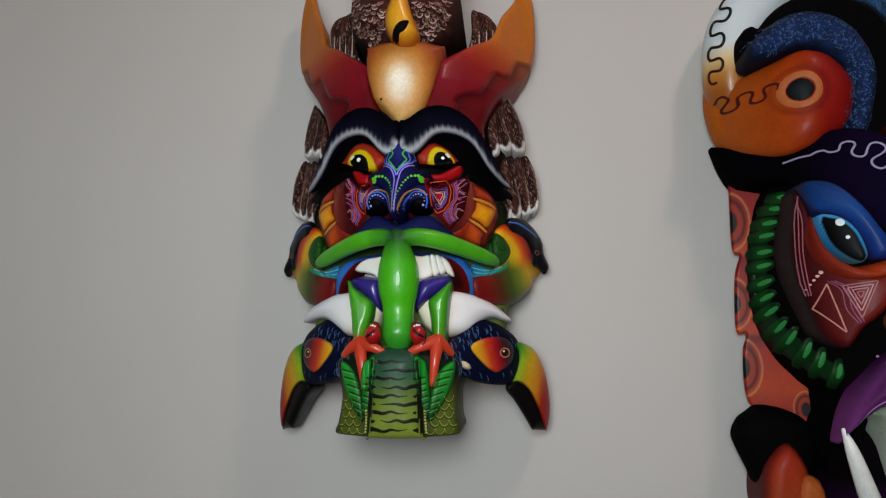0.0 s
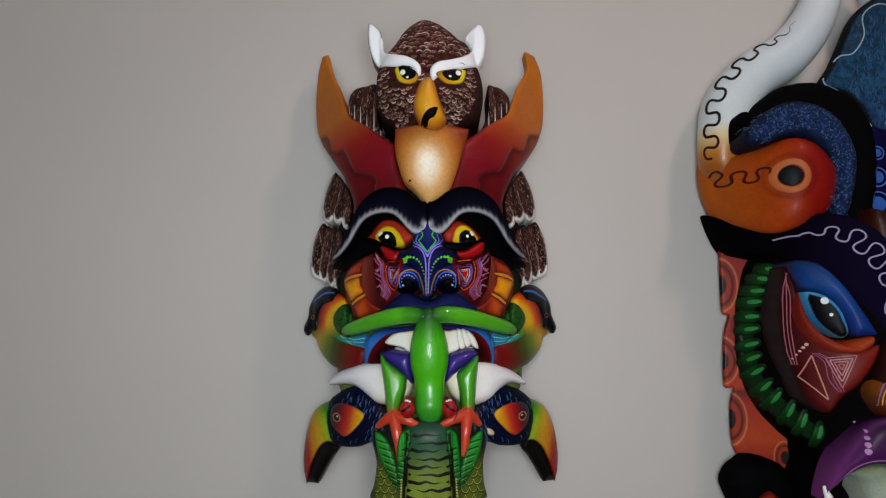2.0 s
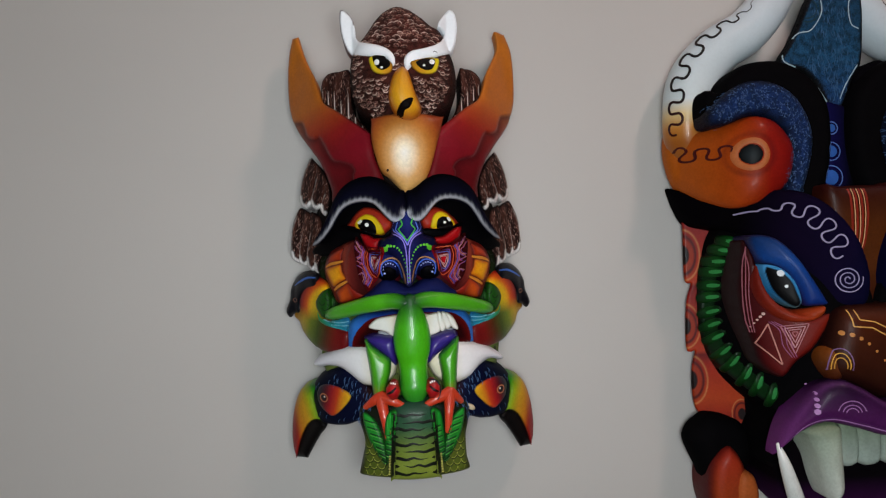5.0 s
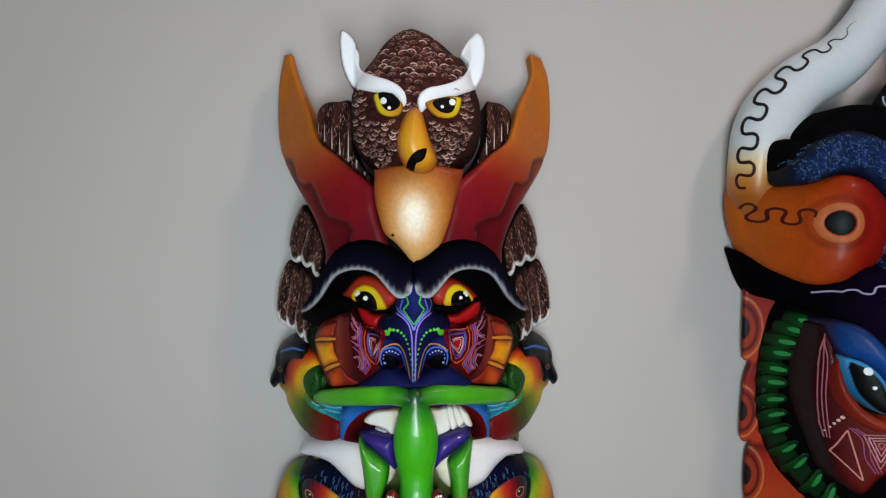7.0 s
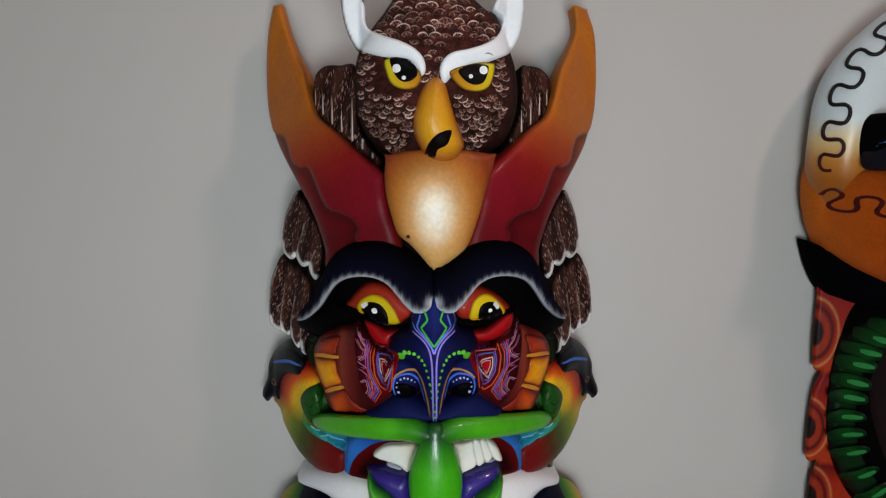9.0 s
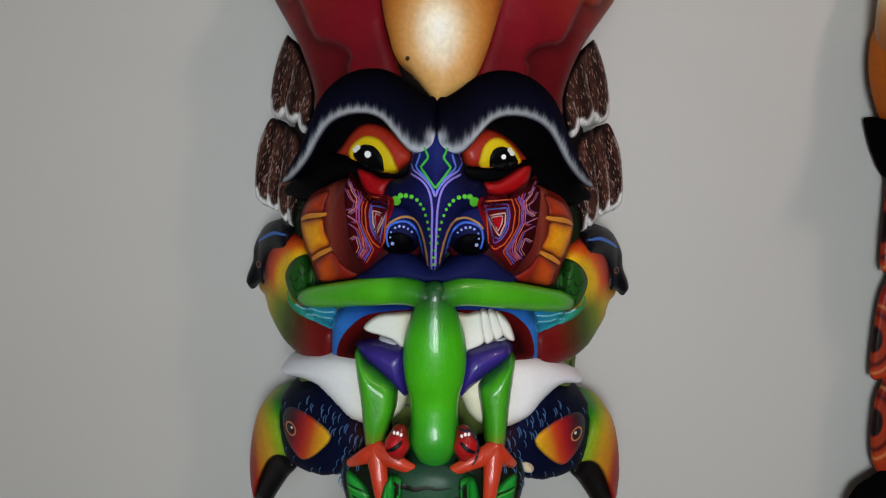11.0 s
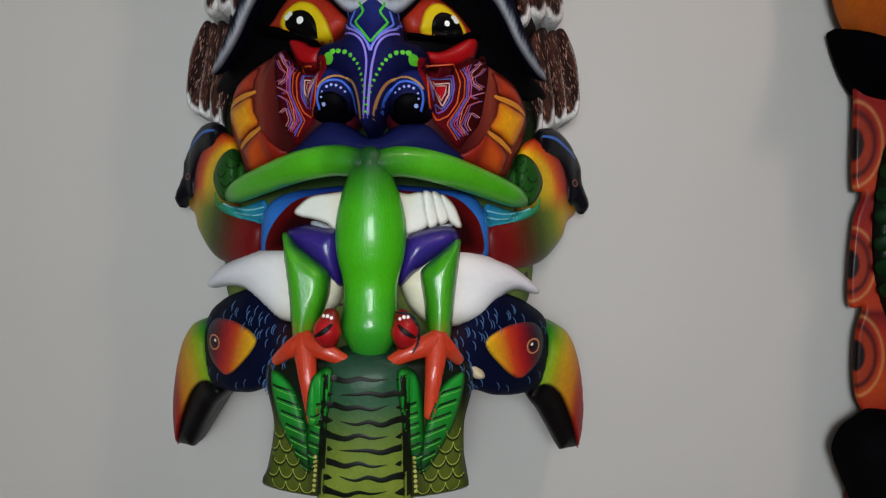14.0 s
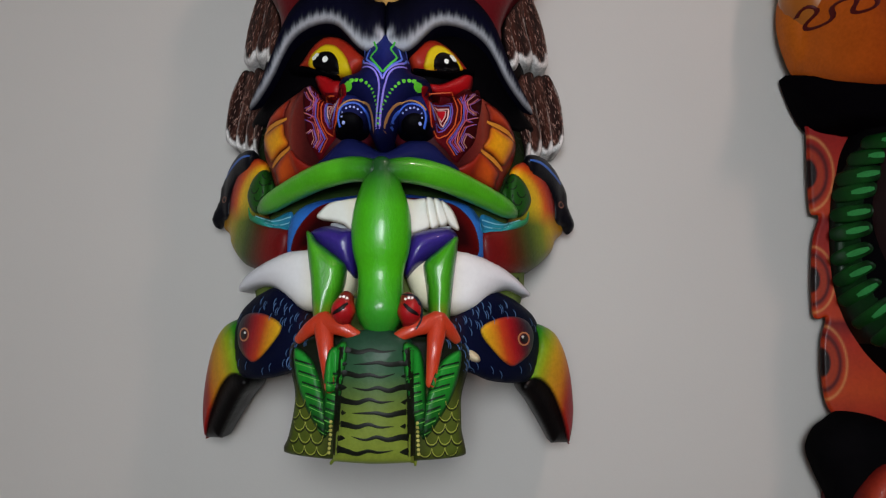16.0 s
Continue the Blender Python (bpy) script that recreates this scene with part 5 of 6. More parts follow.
BLACK = plain("0a090b")
relief("backing", [(-13, 4), (-12, -28), (-8, -38), (8, -38), (12, -28), (13, 4), (8, 18), (-8, 18)], 1.0, 0.4, BLACK, DULL, mask2, res=0.6, bulge=7, r=9)
for side in (-1, 1):
    board = relief("side_board", L([(40.85, 5.4), (40.65, 0.5), (40.65, -6.4), (41.45, -7.3), (40.75, -10.1), (40.55, -16.7), (41.65, -17.1), (41.15, -19.5), (41.15, -24), (42.15, -26.4), (45.2, -27.5), (47.5, -29.2), (50, -31), (52, -28), (52, -4), (46.3, 3.7)]),
                   lambda u, v: 1.9 + 0.22 * np.maximum(19.2 - u, 0), lambda u, v: 1.5 + 0.22 * np.maximum(19.2 - u, 0), board_paint, WOOD, mask2, side, res=0.12, bulge=0.12, r=0.3, label="orange and red scalloped side board with painted rings")
    relief("face_shadow", L([(43.8, -0.2), (46.2, 2.2), (53, 2), (58, -6), (59.5, -12), (59.5, -20), (53, -22), (50, -26), (48.9, -30.5), (47.4, -31.5), (47.4, -28), (48.5, -24.8), (46.6, -22.6), (44.2, -19.6), (42.7, -15.0), (42.3, -9.7), (42.8, -4.0)]),
           lambda u, v: np.clip(17.0 - 0.085 * np.maximum(u - 4, 0) ** 2, 2.6, 17), 1.0, BLACK, DULL, mask2, side, bulge=0.6, r=1.5)
    outer, inner = spline([(44.05, -0.7), (43.05, -2.8), (42.45, -5.2), (42.15, -7.8), (42.05, -10.8), (42.25, -14.0), (42.95, -17.0), (44.15, -19.5), (45.75, -21.5), (47.35, -23.0)], False), spline([(45.3, -1.2), (44.5, -3.0), (44.0, -5.1), (43.7, -7.7), (43.6, -10.2), (43.7, -12.9), (44.2, -15.4), (45.2, -17.4), (46.5, -19.2), (47.9, -20.9)], False)
    rim = [(AX - q[0], q[1]) for q in [*outer[::8], outer[-1]]] + [(AX - q[0], q[1]) for q in [inner[-1], *inner[::-8]]]
    band = relief("green_band", rim, lambda u, v: np.maximum(17.4 - 0.085 * np.maximum(u - 4, 0) ** 2, 3.4), 2.0, lambda u, v, e: blend(flat("04120a", u), flat("0c3012", u), e / 0.4), DIMMED, mask2, side, res=0.2, bulge=0.35, r=0.7, label="dark green ribbed band round the eye")
    for k in np.linspace(0.02, 1, 14):
        a, b = outer[int(k * (len(outer) - 1))], inner[int(k * (len(inner) - 1))]
        a, b = (AX - a[0], a[1]), (AX - b[0], b[1])
        fd = lambda w: max(17.8 - 0.085 * max(w - 4, 0) ** 2, 4.0)
        rib = tube("green_rib", [(a[0], a[1], fd(a[0])), ((a[0] + b[0]) / 2, (a[1] + b[1]) / 2, fd((a[0] + b[0]) / 2) + 0.35), (b[0], b[1], fd(b[0]))], (0.72, 0.8, 0.72), lambda s, u, v: ramp(s, (0, "0a2a0e"), (0.3, "103f14"), (0.7, "124a18"), (1, "0a2a0e")), DIMMED, band, side, seg=12, n=4, flat=0.28)
        m = lambda w: (-side * -1 * (a[0] + (b[0] - a[0]) * w), a[1] + (b[1] - a[1]) * w)
        strokes("rib_bar", mask2, rib, [[m(0.3), m(0.65), m(1.05)]], 0.58, "2f8040", lift=0.06, taper=True)
    panel = relief("eye_panel", L([(44.7, -1.0), (45.7, -3.2), (46.2, -6.1), (47.1, -8.6), (48.9, -10.4), (51.4, -11.2), (53.9, -10.2), (53.4, -12.2), (51.4, -15.4), (49.5, -17.2), (48.0, -19.2), (46.0, -17.8), (45.2, -15.1), (44.3, -11.1), (44.0, -7.5), (44.4, -3.9)]),
                   lambda u, v: np.clip(16.6 - 0.05 * np.maximum(u - 5, 0) ** 2, 8, 17), 5, lambda u, v, e: blend(ramp(u, (6, "86200f"), (10, "701410"), (14, "480a0e"), (17, "2c0608")), np.tile(rgb("20060a"), (len(u), 1)), 1 - e / 0.7), DIMMED, mask2, side, bulge=0.8, r=1.2, label="dark red eye panel with fine painted lines")
    lidl = relief("lower_lid", L([(46.0, -4.2), (46.5, -6.7), (47.2, -8.5), (48.3, -9.8), (49.8, -10.4), (52.6, -9.9), (52.6, -11.0), (51.0, -11.8), (48.9, -11.9), (47.4, -11.3), (46.2, -10.1), (45.4, -8.6), (45.1, -6.4)]), on(mask2, 0.0), on(mask2, -0.6), lambda u, v, e: ramp(u, (6, "b04418"), (10, "9a3014"), (15, "641210")), DIMMED, mask2, side, res=0.22, bulge=0.8, r=1.1)
    lid = relief("upper_lid", L([(45.0, -0.8), (46.3, -0.5), (48.1, -1.3), (50.0, -3.6), (51.6, -6.4), (53.0, -9.0), (53.2, -9.8), (51.6, -9.9), (50.5, -9.7), (49.8, -7.6), (48.7, -5.6), (47.5, -4.6), (46.1, -4.0), (45.3, -2.4)]), lambda u, v: np.clip(16.8 - 0.045 * np.maximum(u - 5, 0) ** 2, 9, 17), 8, lambda u, v, e: blend(ramp(v, (-10, "0e2c7a"), (-4, "164896"), (0, "0e2850")), np.tile(rgb("2a1020"), (len(u), 1)), 0.7 - e / 0.5), DIMMED, mask2, side, res=0.22, bulge=1.0, r=1.2, label="blue eyelid")
    eye = relief("eyeball", L([(46.4, -4.6), (47.5, -4.6), (48.6, -5.3), (49.5, -6.5), (50.0, -7.9), (50.2, -9.4), (49.5, -10.1), (48.4, -9.5), (47.3, -8.2), (46.7, -6.6)]), lambda u, v: np.clip(17.1 - 0.05 * np.maximum(u - 5, 0) ** 2, 8, 17.1), 9, lambda u, v, e: blend(ramp(v, (-10, "4a6a70"), (-8, "2a78b0"), (-4.5, "4a96cc")), np.tile(rgb("060608"), (len(u), 1)), np.clip((e - (0.1 + 0.3 * np.clip((0.6 * (v + 7.3) - 0.8 * (u - 11.1) + 0.3) / 0.8, 0, 1))) / 0.08, 0, 1)), EYE, mask2, side, res=0.1, bulge=0.5, r=1.2)
    spots("eye_glint", mask2, eye, [((48.0 - AX) * -side, -5.6, 0.42), ((48.5 - AX) * -side, -7.3, 0.2)], "dfe4e8")
    X = lambda pts: [((p[0] - AX) * -side, p[1]) for p in pts]
    for k, col in ((1, "a86a70"), (0.72, "c08a90"), (0.46, "b07a80"), (0.2, "a05a60")):
        c = (49.25, -13.4)
        strokes("panel_triangle", mask2, panel, [X([(c[0] + k * (p[0] - c[0]), c[1] + k * (p[1] - c[1])) for p in ((47.8, -12.5), (50.8, -12.1), (49.2, -16.0), (47.8, -12.5))])], 0.12, col, smooth=False)
    strokes("panel_wedge", mask2, panel, [X([(46.6, -12.2), (45.4, -14.8), (47.9, -17.5), (46.6, -12.2)])], 0.14, "b87a70", smooth=False)
    for o in (0, 0.45, 0.9):
        strokes("panel_line", mask2, panel, [X([(44.9 - 0.1 * o, -2.0 - o), (44.5 + o * 0.6, -5), (44.4 + o * 0.6, -8.5), (44.6 + o * 0.6, -11.5), (45.0 + o * 0.4, -13.4)])], 0.09, "9a5a66")
        strokes("panel_line", mask2, panel, [X([(47.2 - o * 0.6, -11.9), (48.6 - o, -13.0), (48.9 - o, -15.0), (49.4 - o * 0.6, -16.5)])], 0.09, "8a4a70")
    spots("panel_dots", mask2, panel, [((46.2 - 0.3 * i - AX) * -side, -10.9 - 0.36 * i - 0.02 * i * i, 0.19 - 0.025 * i) for i in range(5)], "cfa8a0")
    # curled horn with its bird-like head
    trunk = [(AX - a, b, c) for a, b, c in ((58.4, 45, 5), (56.4, 39.9, 5), (54.0, 33.8, 5), (50.3, 29.2, 4.8), (45.6, 26.2, 4.5), (42.1, 22.0, 4.2), (41.0, 17.0, 4.2), (41.3, 13.0, 3.6), (43.2, 9.5, 2.2))]
    girth = (1.2, 2.2, 2.9, 3.2, 3.4, 3.6, 3.4, 3.2, 2.4)
    curl = tube("curled_horn", trunk, girth, lambda s, u, v: ramp(v, (8, "86501a"), (13, "96541a"), (15, "b8762e"), (17, "d8bc84"), (19, "ccd4d6"), (30, "c4d0d8"), (44, "d0d4d8")), PALE, mask2, side, seg=28, label="white horn fading to orange, curled like a trunk")
    tube("winding_line", round_horn(trunk, girth, 0.3, 0.82, 7.5, 138, 18), (0.03, 0.08, 0.14, 0.19, 0.2, 0.2, 0.2, 0.17), along((0, "2a2424"), (0.75, "15100f"), (1, "3a0c0c")), LINE, curl, side, seg=6, n=2, label="black winding line")
    head = relief("horn_head", L([(40.2, 14.2), (43.5, 14.6), (46.5, 15.4), (49.5, 14.6), (51.7, 11.8), (51.9, 9.1), (50.7, 5.9), (47.6, 3.9), (44.4, 3.2), (42.0, 4.2), (39.9, 5.9), (38.5, 8.8), (37.9, 12.2), (38.4, 14.9)]), lambda u, v: np.maximum(12.2 - 0.135 * np.maximum(u - 12, 0) ** 2, 3.2), 2.0,
                  lambda u, v, e: blend(ramp(u, (8, "780a0c"), (11.5, "94180c"), (15, "b0420e"), (20, "bc5a12"), (24, "c06c1c")), np.tile(rgb("5a0c0e"), (len(u), 1)), 0.9 - np.abs(np.hypot(u - 13.9, v - 10.1) - 2.7) / 1.1 - 0.03 * u), DIMMED, mask2, side, bulge=2.2, r=3.5, label="orange and red rounded head at the horn's foot")
    a = np.linspace(0, 2 * math.pi, 25)
    relief("eye_hollow", L(circle(45.6, 10.1, 1.5, 12)), on(mask2, -0.1), on(mask2, -0.6), lambda u, v, e: ramp(e, (0, "0a0808"), (1.8, "20282c")), EYE, mask2, side, res=0.2, bulge=0.25, r=1.9)
    strokes("eye_ring", mask2, head, [X([(45.6 + 1.8 * math.cos(t), 10.1 + 1.8 * math.sin(t)) for t in a])], 0.75, "a85c30", lift=0.3, label="orange ring round the eye")
    strokes("winding_line", mask2, curl, [S(-side, wiggle([(-20.88, 11.64), (-19.19, 10.93), (-15.93, 10.67)], 0.85, 2.5, soft=0))], 0.28, "420a0a", jump=5.0, lift=0.16, label="dark red winding line")
    relief("black_crest", L([(40.8, 15.2), (40.5, 18.0), (41.3, 19.4), (42.9, 19.0), (43.7, 20.6), (46.1, 22.5), (49.2, 23.2), (52.3, 22.8), (55.4, 20.9), (57.6, 17.9), (58.3, 14.4), (58, 9.0), (56.4, 4.0), (53.8, 3), (51, 4.6), (52, 9), (51, 14), (46, 15.6), (43, 14.4)]), 10.0, 3.0, BLACK, DULL, mask2, side, bulge=2.2, r=1.8)
    crest = relief("blue_crest", L([(40.8, 14.3), (40.5, 15.8), (41.9, 17.5), (44.7, 19.5), (47.7, 20.1), (50.7, 19.2), (52.9, 17.2), (54.4, 13.8), (54.5, 10.8), (53.7, 7.4), (52.5, 4.6), (50.1, 4.4), (51.0, 7.1), (51.3, 10.1), (50.7, 13.1), (48.6, 14.9), (46.1, 15.3), (43.0, 14.3)]), 12.2, 8.0, lambda u, v, e: blend(flat("060c1e", u), flat("10244c", u), e / 1.2), FUR, mask2, side, res=0.2, bulge=1.5, r=1.4, label="furry textured blue crest")
    random.seed(21)
    tufts = []
    mid = spline([(41.4, 15.3), (44.2, 17.5), (47.7, 17.9), (51.2, 16.6), (52.9, 12.5), (52.4, 8.5), (51.4, 5.0)], False, 40)
    turn = np.gradient(mid, axis=0)
    for k in range(620):
        i = random.randrange(len(mid))
        t = turn[i] / np.linalg.norm(turn[i])
        r = random.uniform(-1.7, 1.7)
        p0 = mid[i] + r * np.array((-t[1], t[0]))
        b = random.uniform(-2.6, 0.4)
        p1 = p0 + 0.18 * np.array((math.cos(b), math.sin(b)))
        tufts.append(X([tuple(p0), tuple(p1), tuple(p1 + 0.16 * np.array((math.cos(b - 1), math.sin(b - 1))))]))
    strokes("fur_dash", mask2, crest, tufts, 0.06, "4a6690", taper=True, lift=0.08, step=0.15)

# central crest panel, brow, nose and mouth
Y = lambda pts: [(p[0] - AX, p[1]) for p in pts]
PANEL = [(-7.16, 22.97), (-5.46, 26.01), (-3.91, 29.06), (-2.51, 32.04), (-0.66, 34.22), (1.46, 35.51), (3.36, 35.5), (4.56, 34.03), (5.06, 31.44), (5.01, 27.4), (4.55, 22.91), (3.09, 20.36), (1.66, 16.96), (-0.37, 16.97), (-1.8, 19.99), (-3.9, 22.16)]
ear = relief("ear_panel", PANEL, 9.0, 7.8,
             lambda u, v, e: blend(flat("08090c", u), ramp(v, (17, "14305a"), (24, "18405e"), (34, "123048")), np.clip((e - 0.4) / 0.15, 0, 1)), FUR, mask2, bulge=0.3, r=0.5, label="dark blue leaf-shaped panel with white outline")
strokes("panel_outline", mask2, ear, [[(-0.48, 17.25), (-1.91, 19.94), (-3.69, 22.01), (-6.67, 23.62), (-4.64, 26.96), (-2.5, 27.59), (-0.89, 29.99), (-0.93, 32.57), (0.32, 34.01), (1.92, 34.41), (3.44, 33.35), (3, 30.77), (3.27, 28.36), (4.34, 27.64)], [(1.19, 17.87), (2.15, 19.92), (3.92, 22.61)]], 0.16, "9ab0bc")
middle = np.mean(PANEL, axis=0)
within = spline([tuple(middle + (np.array(q) - middle) * 0.93) for q in PANEL])
for c, r in (((56.6, 30.6), 1.7), ((64.2, 30.6), 1.5)):
    strokes("panel_arc", mask2, ear, [Y(circle(c[0], c[1], r * k, 20) + [(c[0] + r * k, c[1])]) for k in (0.8, 1.1)], 0.22, "12303c", clip=within)
random.seed(33)
dabs = []
for k in range(320):
    u, v = random.uniform(54, 63), random.uniform(18, 33.5)
    if abs(u - 59.6) < 1.6 + 0.12 * (abs(v - 24) if v > 27 else 0) + max(0, 2.4 - 0.5 * abs(v - 23)):
        dabs.append(Y([(u, v), (u + random.uniform(-0.15, 0.15), v - 0.4), (u + random.uniform(-0.3, 0.3), v - 0.8)]))
strokes("panel_dab", mask2, ear, dabs, 0.1, "2a5074", taper=True, clip=within)
band = relief("crown_band", Y([(57.0, 17.0), (61.9, 17.2), (63.2, 21.5), (68, 22), (68, 5), (63, 4.6), (57.0, 4.6)]), 9.0, 3.0, lambda u, v, e: ramp(u, (-1.6, "151248"), (0.8, "100e30"), (2.0, "09080c")), DULL, mask2, bulge=1.0, r=1.5, label="navy and black crown band with painted rings")
for v, r in ((13.8, 0.55), (10.6, 0.8), (7.0, 1.05)):
    u = 58.9 - AX - 0.05 * (14 - v)
    spots("band_dot", mask2, band, [(u, v, r)], "2a56a0")
    strokes("band_ring", mask2, band, [circle(u, v, r * 1.55, 20) + [(u + r * 1.55, v)]], 0.16, "4a66a8")
fore2 = relief("forehead_panel", Y([(54.5, 5.0), (57, 5.4), (62, 5.4), (64.5, 5.0), (63, -4), (63.5, -10.5), (55.5, -10.5), (56.0, -4)]), 14.5, 4.0, lambda u, v, e: ramp(v, (-10, "40160a"), (-5, "562a0e"), (0, "562a0c"), (5, "360f0a")), DIMMED, mask2, bulge=1.4, r=2, label="orange forehead with red painted arcs")
strokes("forehead_arc", mask2, fore2, [Y([(56.4 + k + 1.0, 5.0), (57.6 + k, 1.5), (57.4 + k * 0.8, -2.0), (56.6 + k * 0.6, -4.6)]) for k in (0, 0.7, 1.4, 2.1)], 0.3, "7a1e10")
strokes("forehead_arc", mask2, fore2, [Y([(56.8 + k + 1.0, 5.0), (58.0 + k, 1.5), (57.8 + k * 0.8, -2.0), (57.0 + k * 0.6, -4.6)]) for k in (0, 0.7, 1.4)], 0.1, "d8a878")
for side in (-1, 1):
    X = lambda pts: [((p[0] - AX) * -side, p[1]) for p in pts]
    brow = relief("brow", L([(38.6, 6.9), (38.6, 6.9), (40.0, 6.2), (42.2, 5.2), (44.6, 4.6), (46.9, 5.0), (48.7, 5.3), (51.1, 4.9), (53.7, 3.3), (56.3, 0.3), (57.9, -3.0), (58.6, -6.5), (58.2, -9.2), (57.2, -10.2), (54.3, -10.2), (52.9, -8.9), (51.1, -6.2), (49.4, -4.1), (47.4, -1.6), (45.3, -0.1), (43.4, 0.6), (41.0, 1.4), (39.6, 3.6), (38.6, 6.5)]),
                  lambda u, v: np.clip(17.2 - 0.038 * np.maximum(u - 1, 0) ** 2, 2.0, 17.2), lambda u, v: np.clip(13 - 0.04 * u ** 2, 0.8, 13), lambda u, v, e: ramp(u + 0.2 * v, (0, "0c0c2a"), (3, "120c28"), (10, "10081e"), (15, "060407")), DULL, mask2, side, bulge=1.2, r=1.8, label="black and purple brow with lavender winding line")
    strokes("winding_line", mask2, brow, [X(wiggle([(46.5, 2.6), (48.6, 2.9), (50.6, 2.4), (52.6, 0.8), (54.2, -1.6), (54.9, -3.6)], 1.15, 5)), X([(44.2, 2.3), (45.6, 2.6), (46.6, 2.6)])], 0.2, "9288a8")
    strokes("spiral_line", mask2, brow, [X([(55.4 + (0.15 + 0.085 * t) * math.cos(t * 1.0), -6.6 + (0.15 + 0.085 * t) * math.sin(t * 1.0)) for t in np.linspace(0, 19, 60)])], 0.14, "9a90b4")
# dark shading round the nose's edge is painted into its colour
nose2 = relief("nose", Y([(54.0, -10.0), (59.5, -9.6), (65, -10.0), (66.5, -13), (67.2, -16), (66.5, -18.8), (63.5, -20.2), (59.5, -22.0), (55.5, -20.2), (52.5, -18.8), (51.8, -16), (52.6, -13)]), 16.6, 8, lambda u, v, e: blend(ramp(v, (-22, "260c08"), (-15, "401a0a"), (-10, "56220c")), flat("1a0706", u), 1.1 - e / 1.4), DIMMED, mask2, bulge=3.4, r=3.5, label="orange nose with painted line pattern")
for side in (-1, 1):
    X = lambda pts: [((p[0] - AX) * -side, p[1]) for p in pts]
    ala = relief("nostril", L([(51.3, -16.9), (51.6, -15.4), (52.9, -14.6), (54.3, -14.9), (55.0, -16.9), (54.4, -18.9), (52.6, -19.2)]), 17.4, 12, lambda u, v, e: ramp(v, (-19, "4a1c0c"), (-15, "7a4014")), DIMMED, mask2, side, bulge=1.6, r=1.5)
    for k, col in ((1.0, "7a5a86"), (0.75, "d09a3a"), (0.5, "c08a30")):
        strokes("nostril_line", mask2, ala, [X([(53.2 + 1.3 * k * math.cos(t), -17.4 + 2.3 * k * math.sin(t)) for t in np.linspace(-0.2, math.pi + 0.2, 12)])], 0.12, col)
    strokes("nose_line", mask2, nose2, [X([(54.6, -10.4), (54.8, -12.4), (57.0, -12.6), (59.0, -13.8)]), X([(55.4, -10.4), (55.6, -11.6), (57.4, -11.9), (59.2, -12.9)])], 0.15, "d09a50", smooth=False)
    spots("nose_dots", mask2, nose2, [((53.6 + 0.95 * i - AX) * -side, -13.2 - 0.1 * i - 0.12 * i * i, 0.3 - 0.03 * i) for i in range(6)], "bc7a3c")
# sheen inside the lip's rim is painted as a paler purple band
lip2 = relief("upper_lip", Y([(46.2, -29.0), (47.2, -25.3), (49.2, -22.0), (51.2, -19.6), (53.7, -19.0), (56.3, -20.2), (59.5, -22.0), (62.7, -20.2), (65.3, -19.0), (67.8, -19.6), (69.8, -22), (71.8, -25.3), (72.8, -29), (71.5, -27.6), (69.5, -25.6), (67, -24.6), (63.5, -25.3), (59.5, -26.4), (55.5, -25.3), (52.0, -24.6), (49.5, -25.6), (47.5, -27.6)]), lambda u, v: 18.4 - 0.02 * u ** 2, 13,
              lambda u, v, e: blend(ramp(v - 0.15 * np.abs(u), (-30, "6e2c6c"), (-25, "521c58"), (-20, "12061a")), flat("7a4282", u), 0.45 - np.abs(e - 0.5)), DIMMED, mask2, bulge=1.8, r=2.0, label="purple upper lip with sheen painted along its rim")
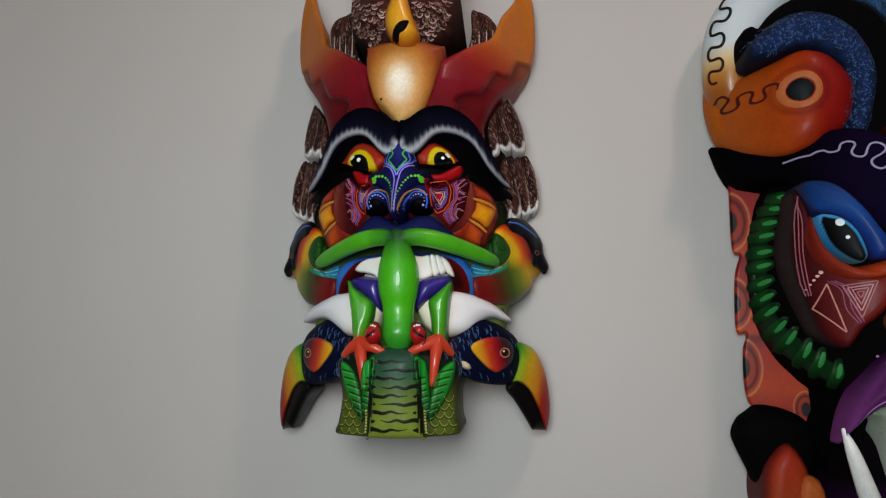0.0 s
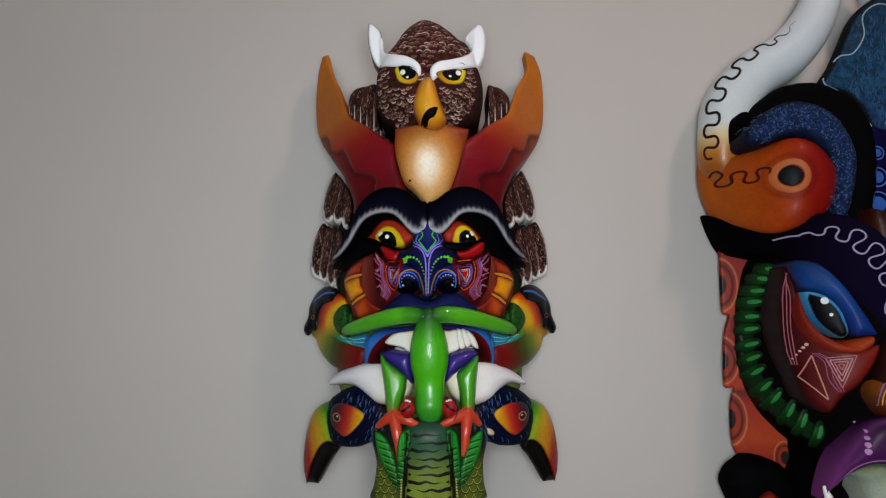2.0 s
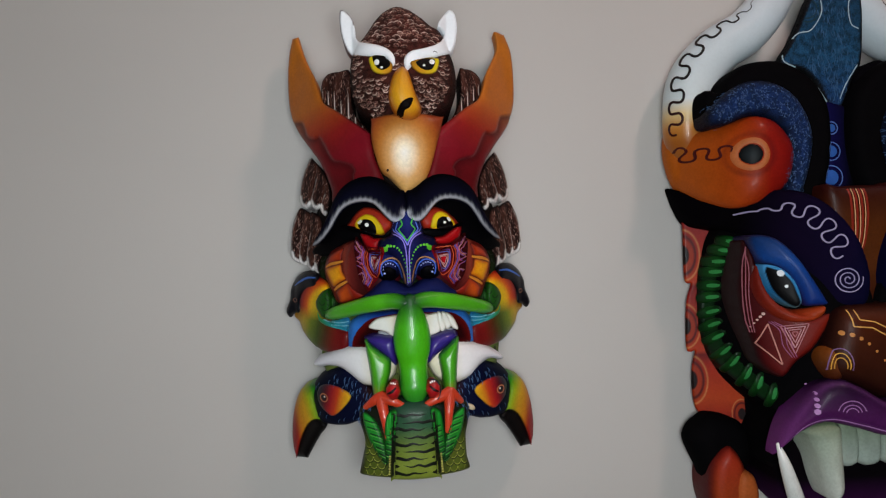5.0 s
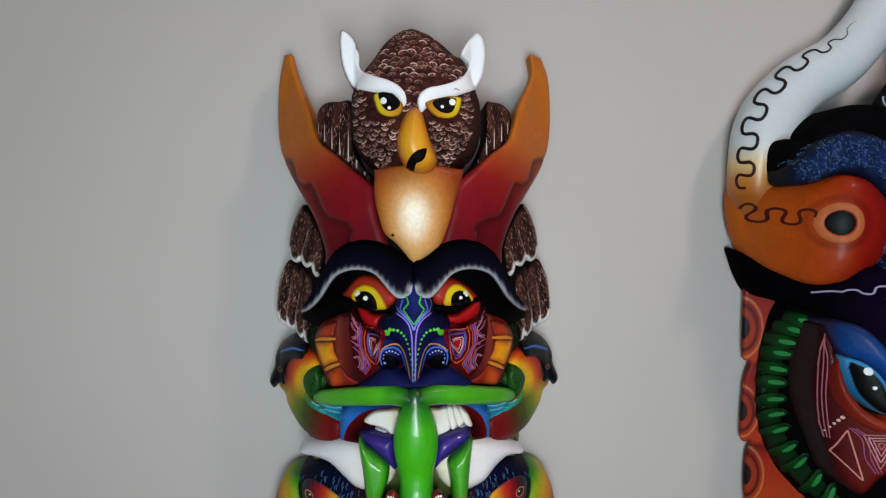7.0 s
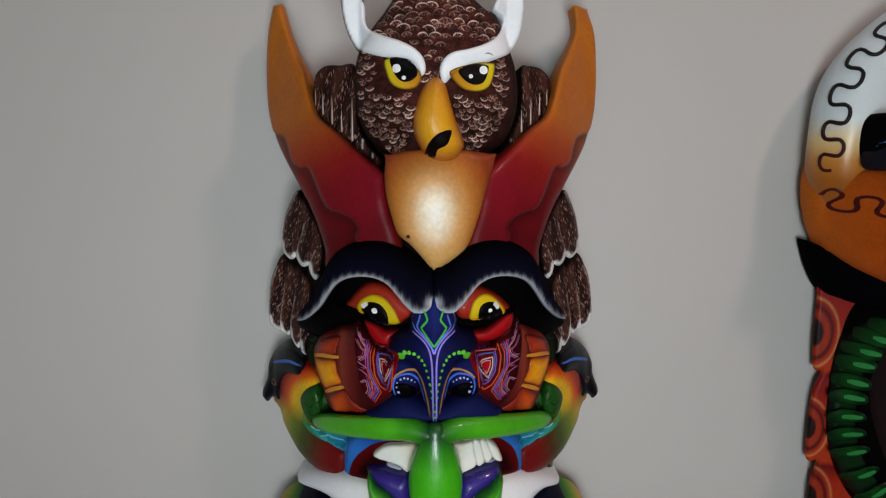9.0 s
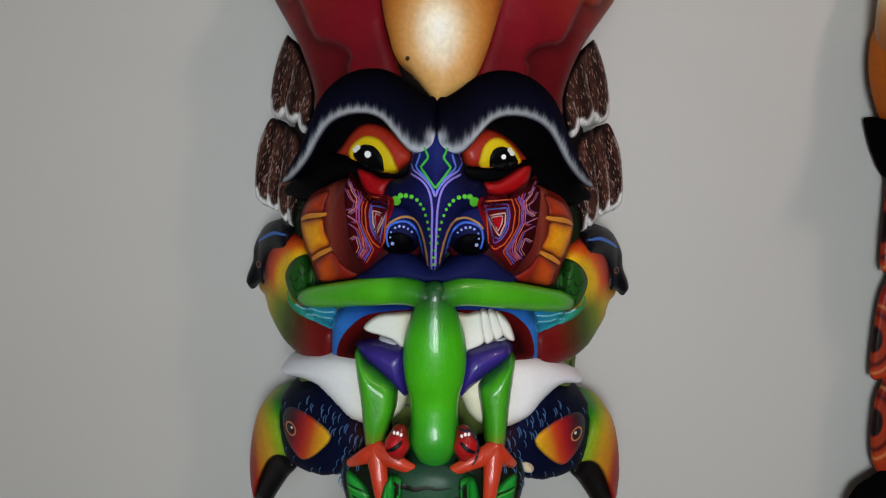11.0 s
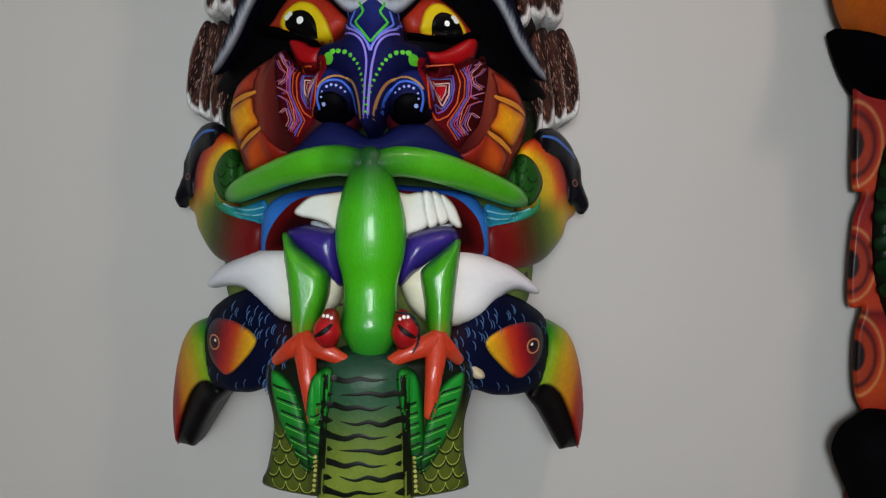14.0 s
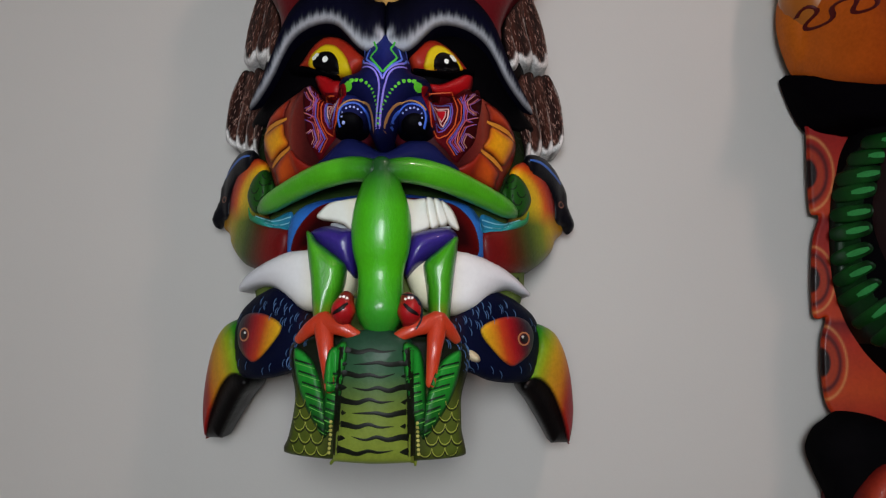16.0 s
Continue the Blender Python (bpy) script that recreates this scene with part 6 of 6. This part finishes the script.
for side in (-1, 1):
    X = lambda pts: [((p[0] - AX) * -side, p[1]) for p in pts]
    strokes("lip_line", mask2, lip2, [X([(47.0, -28.0), (49.2, -25.0), (52.0, -24.0), (55.5, -24.7), (58.5, -25.6)]), X([(48.0, -27.0), (49.6, -24.2), (52.0, -23.2), (53.6, -23.4)])], 0.12, "b07ab8")
    strokes("lip_ring", mask2, lip2, [X([(54.2 + r * math.cos(t), -23.2 + r * math.sin(t)) for t in np.linspace(0.2, 2.9, 10)]) for r in (0.7, 1.1, 1.6)], 0.12, "9a6aa0")
    spots("lip_dots", mask2, lip2, [((50.4 + 0.05 * i - AX) * -side, -23.0 + 0.75 * i, 0.36 - 0.06 * i) for i in range(5)], "a878b0")
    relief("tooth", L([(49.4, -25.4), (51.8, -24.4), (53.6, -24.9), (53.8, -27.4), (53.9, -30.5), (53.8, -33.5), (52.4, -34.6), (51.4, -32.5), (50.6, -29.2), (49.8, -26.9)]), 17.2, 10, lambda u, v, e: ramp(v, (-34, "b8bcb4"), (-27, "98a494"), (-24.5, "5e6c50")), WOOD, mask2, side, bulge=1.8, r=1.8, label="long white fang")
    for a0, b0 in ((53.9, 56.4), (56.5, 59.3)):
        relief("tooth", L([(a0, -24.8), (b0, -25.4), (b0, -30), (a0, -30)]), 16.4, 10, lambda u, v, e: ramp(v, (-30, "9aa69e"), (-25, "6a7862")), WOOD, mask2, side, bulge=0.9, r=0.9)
    tube("tusk", [(12.9, -27.6, 15.6), (12.2, -30, 15.8), (10.8, -34, 15.2), (9.5, -36.5, 14)], (0.25, 0.7, 1.0, 1.0), along((0, "e2e2de"), (1, "c8ccc8")), GLOSS, mask2, side, seg=14)
    relief("lower_knob", L([(40.7, -26.6), (39.6, -27.5), (38.9, -29.2), (39.4, -31.0), (40.4, -33.2), (41.2, -35), (43.0, -36), (46.8, -34.5), (48.3, -31.1), (47.4, -27.8), (44.8, -26.2), (42.1, -25.8)]), 4.0, 2.4, BLACK, DULL, mask2, side, bulge=2.6, r=3.4)
    relief("lower_curl", L([(43.9, -29.8), (42.4, -30.8), (41.4, -32.8), (41.0, -36.5), (42, -40), (44.6, -41), (46.5, -38.1), (46.4, -33.6), (45.2, -30.8)]), 6.0, 0.6, lambda u, v, e: blend(ramp(v, (-40, "a8481c"), (-30, "a02a1a")), np.tile(rgb("5a1010"), (len(u), 1)), 1 - e / 0.8), DIMMED, mask2, side, bulge=2.0, r=2.0)
    relief("lower_ear", L([(45.3, -33.4), (44.5, -35), (44.6, -38), (46, -40), (47.6, -37), (47, -34)]), 7.5, 2.0, plain("c0602c"), DIMMED, mask2, side, bulge=1.0, r=1.2)
relief("lower_jaw", Y([(47.5, -30), (50, -27.5), (59.5, -28), (69, -27.5), (71.5, -30), (70, -36), (65, -41), (59.5, -42.5), (54, -41), (49, -36)]), 11.5, 2.0, lambda u, v, e: ramp(v, (-42, "6a2c70"), (-37, "3a1440"), (-33, "0c080c")), DULL, mask2, res=0.35, bulge=2.0, r=2.5)
